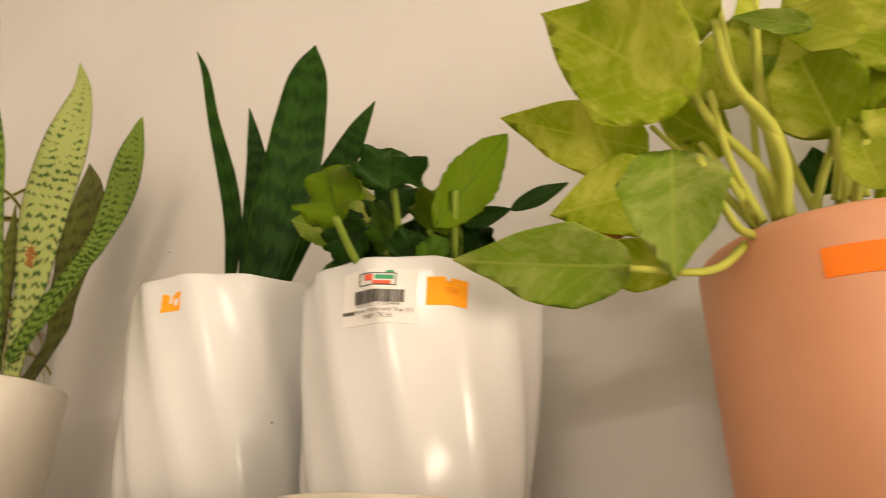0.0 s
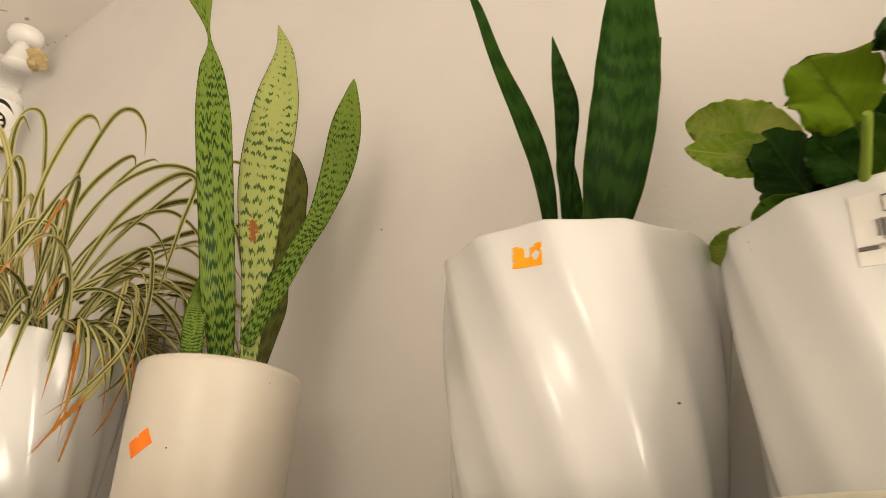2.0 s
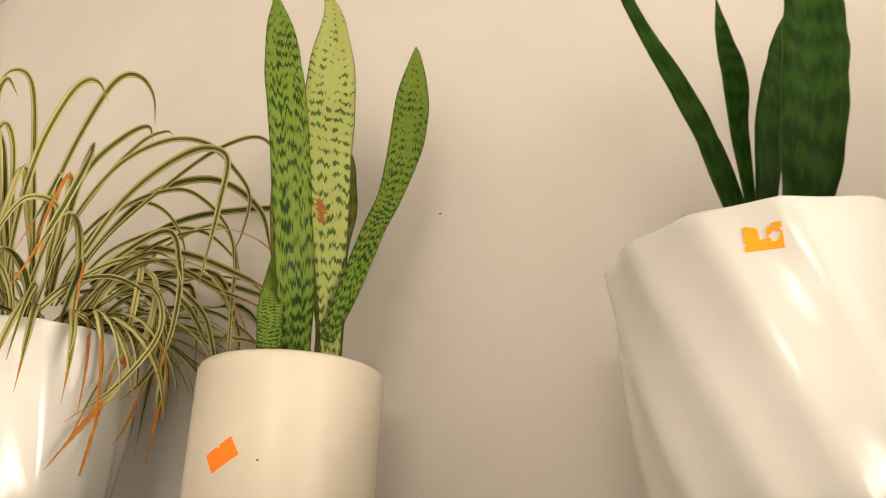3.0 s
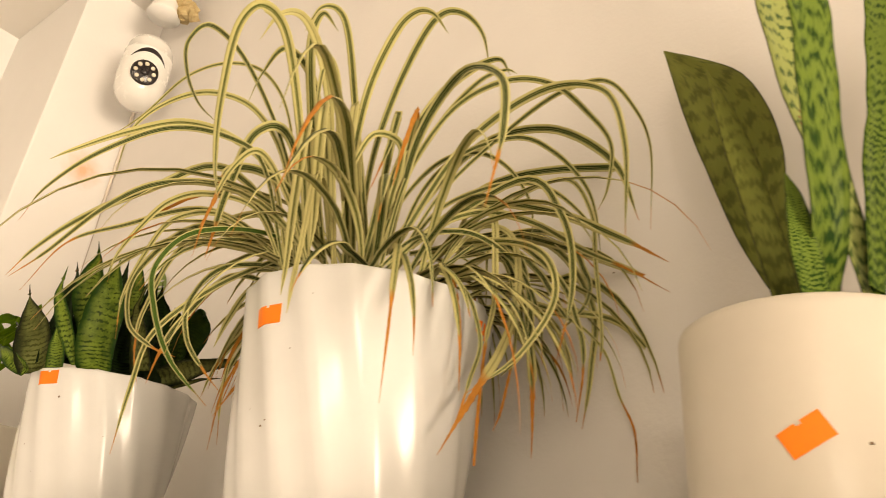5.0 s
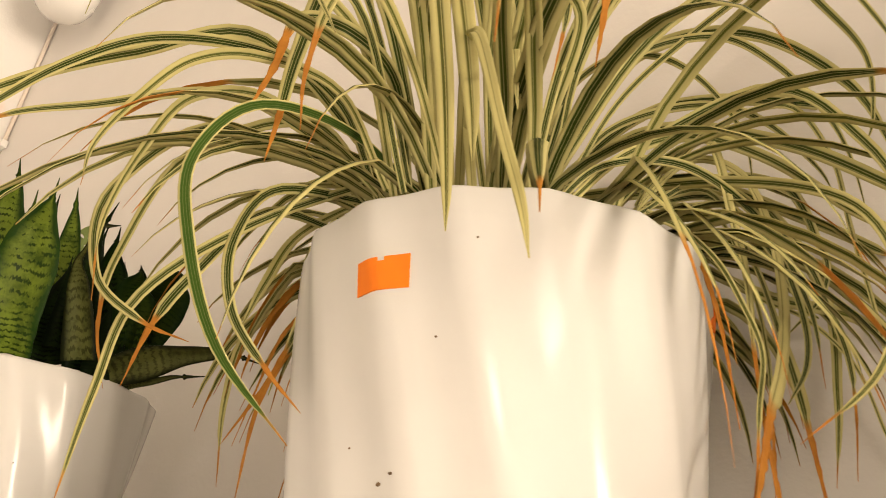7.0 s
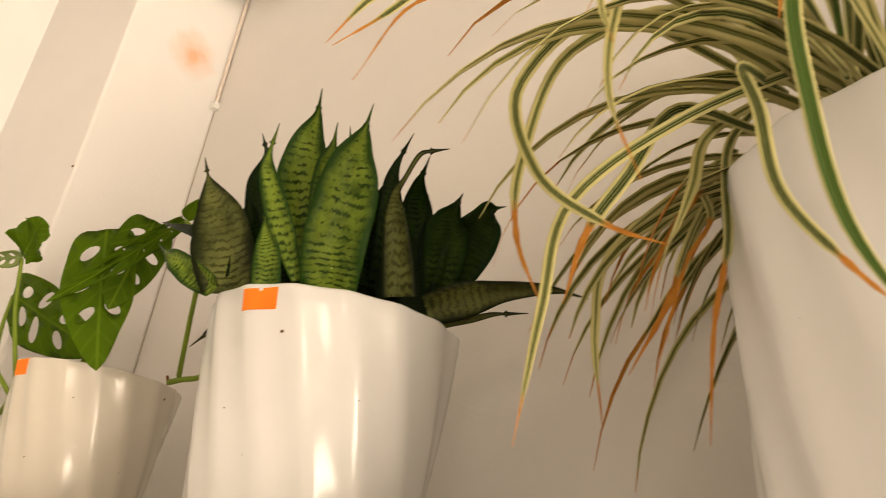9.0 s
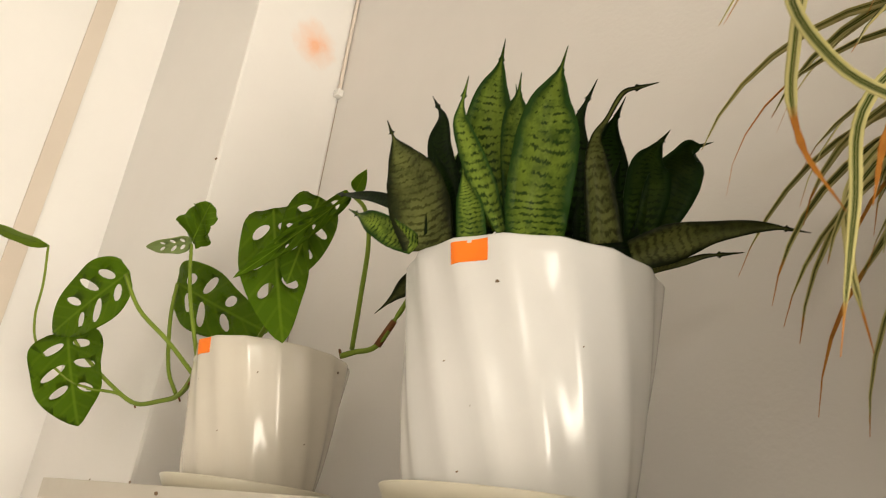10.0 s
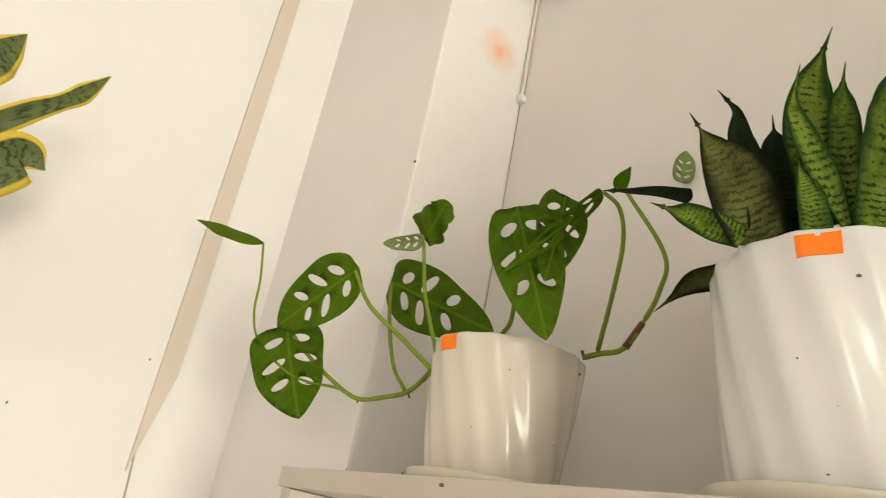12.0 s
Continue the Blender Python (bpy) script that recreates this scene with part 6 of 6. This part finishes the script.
for key, a, z, r in (("D", -77.7, 0.104, 0.0006), ("D", -89.2, 0.059, 0.0010), ("D", -85.8, 0.062, 0.0007), ("D", -69.7, 0.137, 0.0005),
                     ("D", -98.5, 0.070, 0.0005), ("E", -64.0, 0.105, 0.0013), ("E", -86.8, 0.066, 0.0007), ("E", -76.9, 0.014, 0.0008),
                     ("E", -27.5, 0.077, 0.0005), ("F", 25.6, 0.100, 0.0014), ("F", 6.8, 0.040, 0.0008), ("F", -61.8, 0.040, 0.0008),
                     ("C", -60.0, 0.047, 0.0010), ("B", -26.0, 0.050, 0.0009), ("F", -40.0, 0.085, 0.0009)):
    k += 1
    part("dirt_speck", speck_bm(on_pot(key, a, z, 0.0002), r * 0.7, 0.7, k), DIRT, POTS[key][1])
for x, z, r in ((-1.267, -0.005, 0.0016), (-1.31, 0.0006, 0.0010), (-1.10, -0.004, 0.0006), (-1.38, 0.0006, 0.0008), (-0.93, -0.009, 0.0006)):
    k += 1
    part("dirt_speck", local(speck_bm((x, SY0, SH + z), r, 0.5, k), inv), DIRT, shelf)

# ---- security camera hanging from the ceiling by the column ----
CAM_WHITE = plastic("white_camera_plastic", (0.80, 0.79, 0.76), (0.85, 0.84, 0.81), 0.25, False, 0.3)
CAM_BLACK = paint("black_camera_face", (0.015, 0.012, 0.012), (0.03, 0.02, 0.02), 0.2, 0.5)
LED = paint("pale_led_glass", (0.75, 0.68, 0.55), (0.85, 0.78, 0.65), 0.2, 0.5)
FOAM = paint("yellow_foam_glue", (0.42, 0.30, 0.13), (0.62, 0.50, 0.28), 0.8, 0.2, 200, 0.003, 60)
HEAD = Vector((-1.418, 0.147, SH + 0.706))
cctv = thing("security_camera", (HEAD.x, HEAD.y, CEIL), "white bulb shaped security camera hanging from the ceiling", "security camera")
drop = HEAD.z - CEIL
part("base", lathe([(0.001, -0.001), (0.031, -0.001), (0.034, -0.004), (0.034, -0.016), (0.030, -0.026), (0.022, -0.032), (0.001, -0.033)], 40), CAM_WHITE, cctv, smooth=True)
part("neck", lathe([(0.001, -0.032), (0.016, -0.032), (0.018, -0.045), (0.023, -0.062), (0.026, -0.075), (0.028, -0.083), (0.001, -0.084)], 36), CAM_WHITE, cctv, smooth=True)
prof = [(0.001, 0.072), (0.020, 0.071), (0.030, 0.066), (0.035, 0.056), (0.0375, 0.040), (0.0380, 0.0395), (0.0380, 0.0370), (0.0375, 0.0365),
        (0.039, 0.010), (0.0385, -0.012), (0.036, -0.030), (0.030, -0.044), (0.020, -0.054), (0.008, -0.058), (0.001, -0.0585)]
head = part("head", lathe([(r, z + drop) for r, z in prof], 44), CAM_WHITE, cctv, smooth=True)
aim = Vector((0.90, -0.36, -0.20)).normalized()
turn = aim.to_track_quat("Z", "Y").to_matrix().to_4x4()
spot = Matrix.Translation(Vector((0, 0, drop - 0.006)) + aim * 0.0412) @ turn


def aimed(bm):
    return local(bm, spot)


part("lens_disc", aimed(lathe([(0.001, -0.010), (0.0205, -0.010), (0.0205, 0.0010), (0.0190, 0.0022), (0.001, 0.0024)], 32)), CAM_BLACK, head, "round black lens face with leds", smooth=True)
for k in range(8):
    a = 2 * math.pi * k / 8
    part("led", aimed(local(lathe([(0.001, 0.0022), (0.0036, 0.0022), (0.0030, 0.0036), (0.001, 0.0042)], 12), Matrix.Translation((0.0138 * math.cos(a), 0.0138 * math.sin(a), 0)))), LED, head, smooth=True)
part("lens", aimed(lathe([(0.001, 0.0022), (0.0062, 0.0022), (0.0058, 0.0042), (0.003, 0.0052), (0.001, 0.0054)], 20)), CAM_BLACK, head, "dark glass lens", smooth=True)
# dark crescent over the lens
bm = bmesh.new()
ring = []
for i in range(17):
    s = i / 16 * 2 - 1
    a = math.atan2(aim.y, aim.x) + s * 0.75
    rows = []
    for z in (0.027 - 0.012 * s * s, 0.027 + 0.0075 * (1 - abs(s) ** 2) - 0.012 * s * s + 0.0006):
        rows.append(bm.verts.new((0.0388 * math.cos(a), 0.0388 * math.sin(a), drop + z)))
        rows.append(bm.verts.new((0.0365 * math.cos(a), 0.0365 * math.sin(a), drop + z)))
    ring.append(rows)
for a, b in zip(ring, ring[1:]):
    bm.faces.new((a[0], b[0], b[2], a[2]))
    bm.faces.new((a[2], b[2], b[3], a[3]))
    bm.faces.new((a[1], b[1], b[0], a[0]))
part("sensor_band", bm, CAM_BLACK, head, "black crescent band")
bm = bmesh.new()
for k, (x, y, z, r) in enumerate(((0.020, 0.020, -0.050, 0.015), (0.034, 0.026, -0.062, 0.013), (0.030, 0.018, -0.075, 0.012), (0.014, 0.028, -0.066, 0.014), (0.042, 0.030, -0.078, 0.009))):
    made = bmesh.ops.create_icosphere(bm, subdivisions=2, radius=r, matrix=Matrix.Translation((x, y, z)))
    for v in made["verts"]:
        v.co += Vector((noise.noise(v.co * 120), noise.noise(v.co * 120 + Vector((5, 0, 0))), noise.noise(v.co * 120 + Vector((0, 9, 0))))) * 0.006
part("glue_lump", bm, FOAM, cctv, "lump of yellowed foam glue", smooth=False)

# ---- cable in the corner, cracks and marks on plaster ----
CABLE = paint("beige_cable", (0.70, 0.62, 0.54), (0.75, 0.68, 0.60), 0.5, 0.3)
CRACK = paint("dark_crack", (0.36, 0.29, 0.23), (0.46, 0.38, 0.31), 0.9, 0.1)
wire = thing("cable", (XW, BACK, SH + 0.517), "thin beige cable clipped into the wall corner", "cable")
part("wire", tube([(0.0045, -0.0035, 0.0), (0.004, -0.0035, 0.12), (0.0055, -0.004, 0.24), (0.005, -0.0035, 0.342)], 0.0026, 0.0026), CABLE, wire)
part("clip", box_bm(0.0005, 0.011, -0.009, -0.0005, -0.006, 0.004, 0.001), CAM_WHITE, wire)


def crack(name, pts, r0, r1, label):
    return tagged(new(name, mesh_of(name, tube(pts, r0, r1, 5), CRACK)), label, kind="structure")


crack("corner_crack", [(XW + 0.0003, BACK - 0.0003, SH + 0.51), (XW + 0.0003, BACK - 0.0003, SH + 0.3), (XW + 0.0003, BACK - 0.0003, SH)], 0.0005, 0.0004, "fine dark joint in the wall corner")
crack("wall_crack", [(-1.8297, -0.045, SH + 0.055), (-1.8297, -0.041, SH + 0.0), (-1.8297, -0.036, SH - 0.06), (-1.8297, -0.033, SH - 0.14)], 0.0012, 0.0012, "thin dark crack below the beige strip")
Z = CEIL - 0.0006
crack("ceiling_crack", [(-1.330, 0.048, Z), (-1.350, 0.060, Z), (-1.372, 0.067, Z), (-1.392, 0.078, Z)], 0.0045, 0.0012, "dark flaking crack in the ceiling")
crack("ceiling_crack", [(-1.380, 0.062, Z), (-1.394, 0.079, Z), (-1.385, 0.094, Z)], 0.0010, 0.0016, "dark crack in the ceiling plaster")
for i, (x, y, r) in enumerate(((-1.376, 0.127, 0.0050), (-1.42, 0.188, 0.0022), (-1.40, 0.193, 0.0020), (-1.36, 0.196, 0.0018))):
    bm = speck_bm((0, 0, 0), r, 0.9, i)
    local(bm, Matrix.Translation((x, y, Z)) @ Matrix.Diagonal((1, 1, 0.2, 1)))
    tagged(new("plaster_chip", mesh_of("plaster_chip", bm, CRACK)), "small dark chip in the ceiling plaster", kind="structure")
for i, (x, y, z, r) in enumerate(((-1.5295, 0.062, 0.356, 0.0016), (-1.8296, -0.060, 0.110, 0.0016), (-1.8296, -0.19, 0.022, 0.002), (-1.8296, -0.038, 0.095, 0.002),
                                  (-0.431, 0.1996, 0.262, 0.0008), (-0.62, 0.1996, 0.22, 0.0006), (-1.20, 0.1996, 0.18, 0.0007))):
    tagged(new("wall_mark", mesh_of("wall_mark", speck_bm((x, y, SH + z), r, 0.6, i), DIRT)), "tiny dark mark on the wall", kind="structure")

# ---- second plant on a bracket shelf of the side wall ----
ledge = thing("bracket_shelf", (-1.83, -0.47, SH), "small white laminate bracket shelf on the side wall", "shelf")
part("board", box_bm(0.0005, 0.20, -0.16, 0.075, -0.016, 0.0, 0.0008), BOARD, ledge)
part("bracket", box_bm(0.0005, 0.15, -0.05, -0.035, -0.09, -0.0165, 0.001), BOARD, ledge)
side_plant = thing("potted_snake_plant", (-1.72, -0.47, SH), "yellow edged snake plant in a white pot on a bracket shelf", "potted plant")
pot, surf = round_pot(side_plant, 0.055, 0.046, 0.11, WHITE_POT)
soil(side_plant, 0.045, 0.095)
POTS["G"] = (side_plant, pot, surf)
face_g = (0.78, 0.13, -0.35)
blade("G", [(0.0, 0.005, 0.085, 0.020), (0.06, 0.07, 0.13, 0.034), (0.120, 0.155, 0.226, 0.0246), (0.120, 0.192, 0.268, 0.0168), (0.120, 0.206, 0.286, 0.0192), (0.120, 0.222, 0.315, 0.0010)], face_g, SNAKE_MARGIN)
blade("G", [(0.01, 0.0, 0.085, 0.024), (0.07, 0.08, 0.11, 0.040), (0.118, 0.162, 0.183, 0.0500), (0.119, 0.184, 0.208, 0.0400), (0.120, 0.203, 0.202, 0.0016)], face_g, SNAKE_MARGIN)
blade("G", [(0.0, -0.01, 0.085, 0.022), (0.06, 0.05, 0.17, 0.040), (0.120, 0.122, 0.264, 0.0440), (0.120, 0.136, 0.288, 0.0330), (0.120, 0.146, 0.315, 0.0010)], face_g, SNAKE_MARGIN)
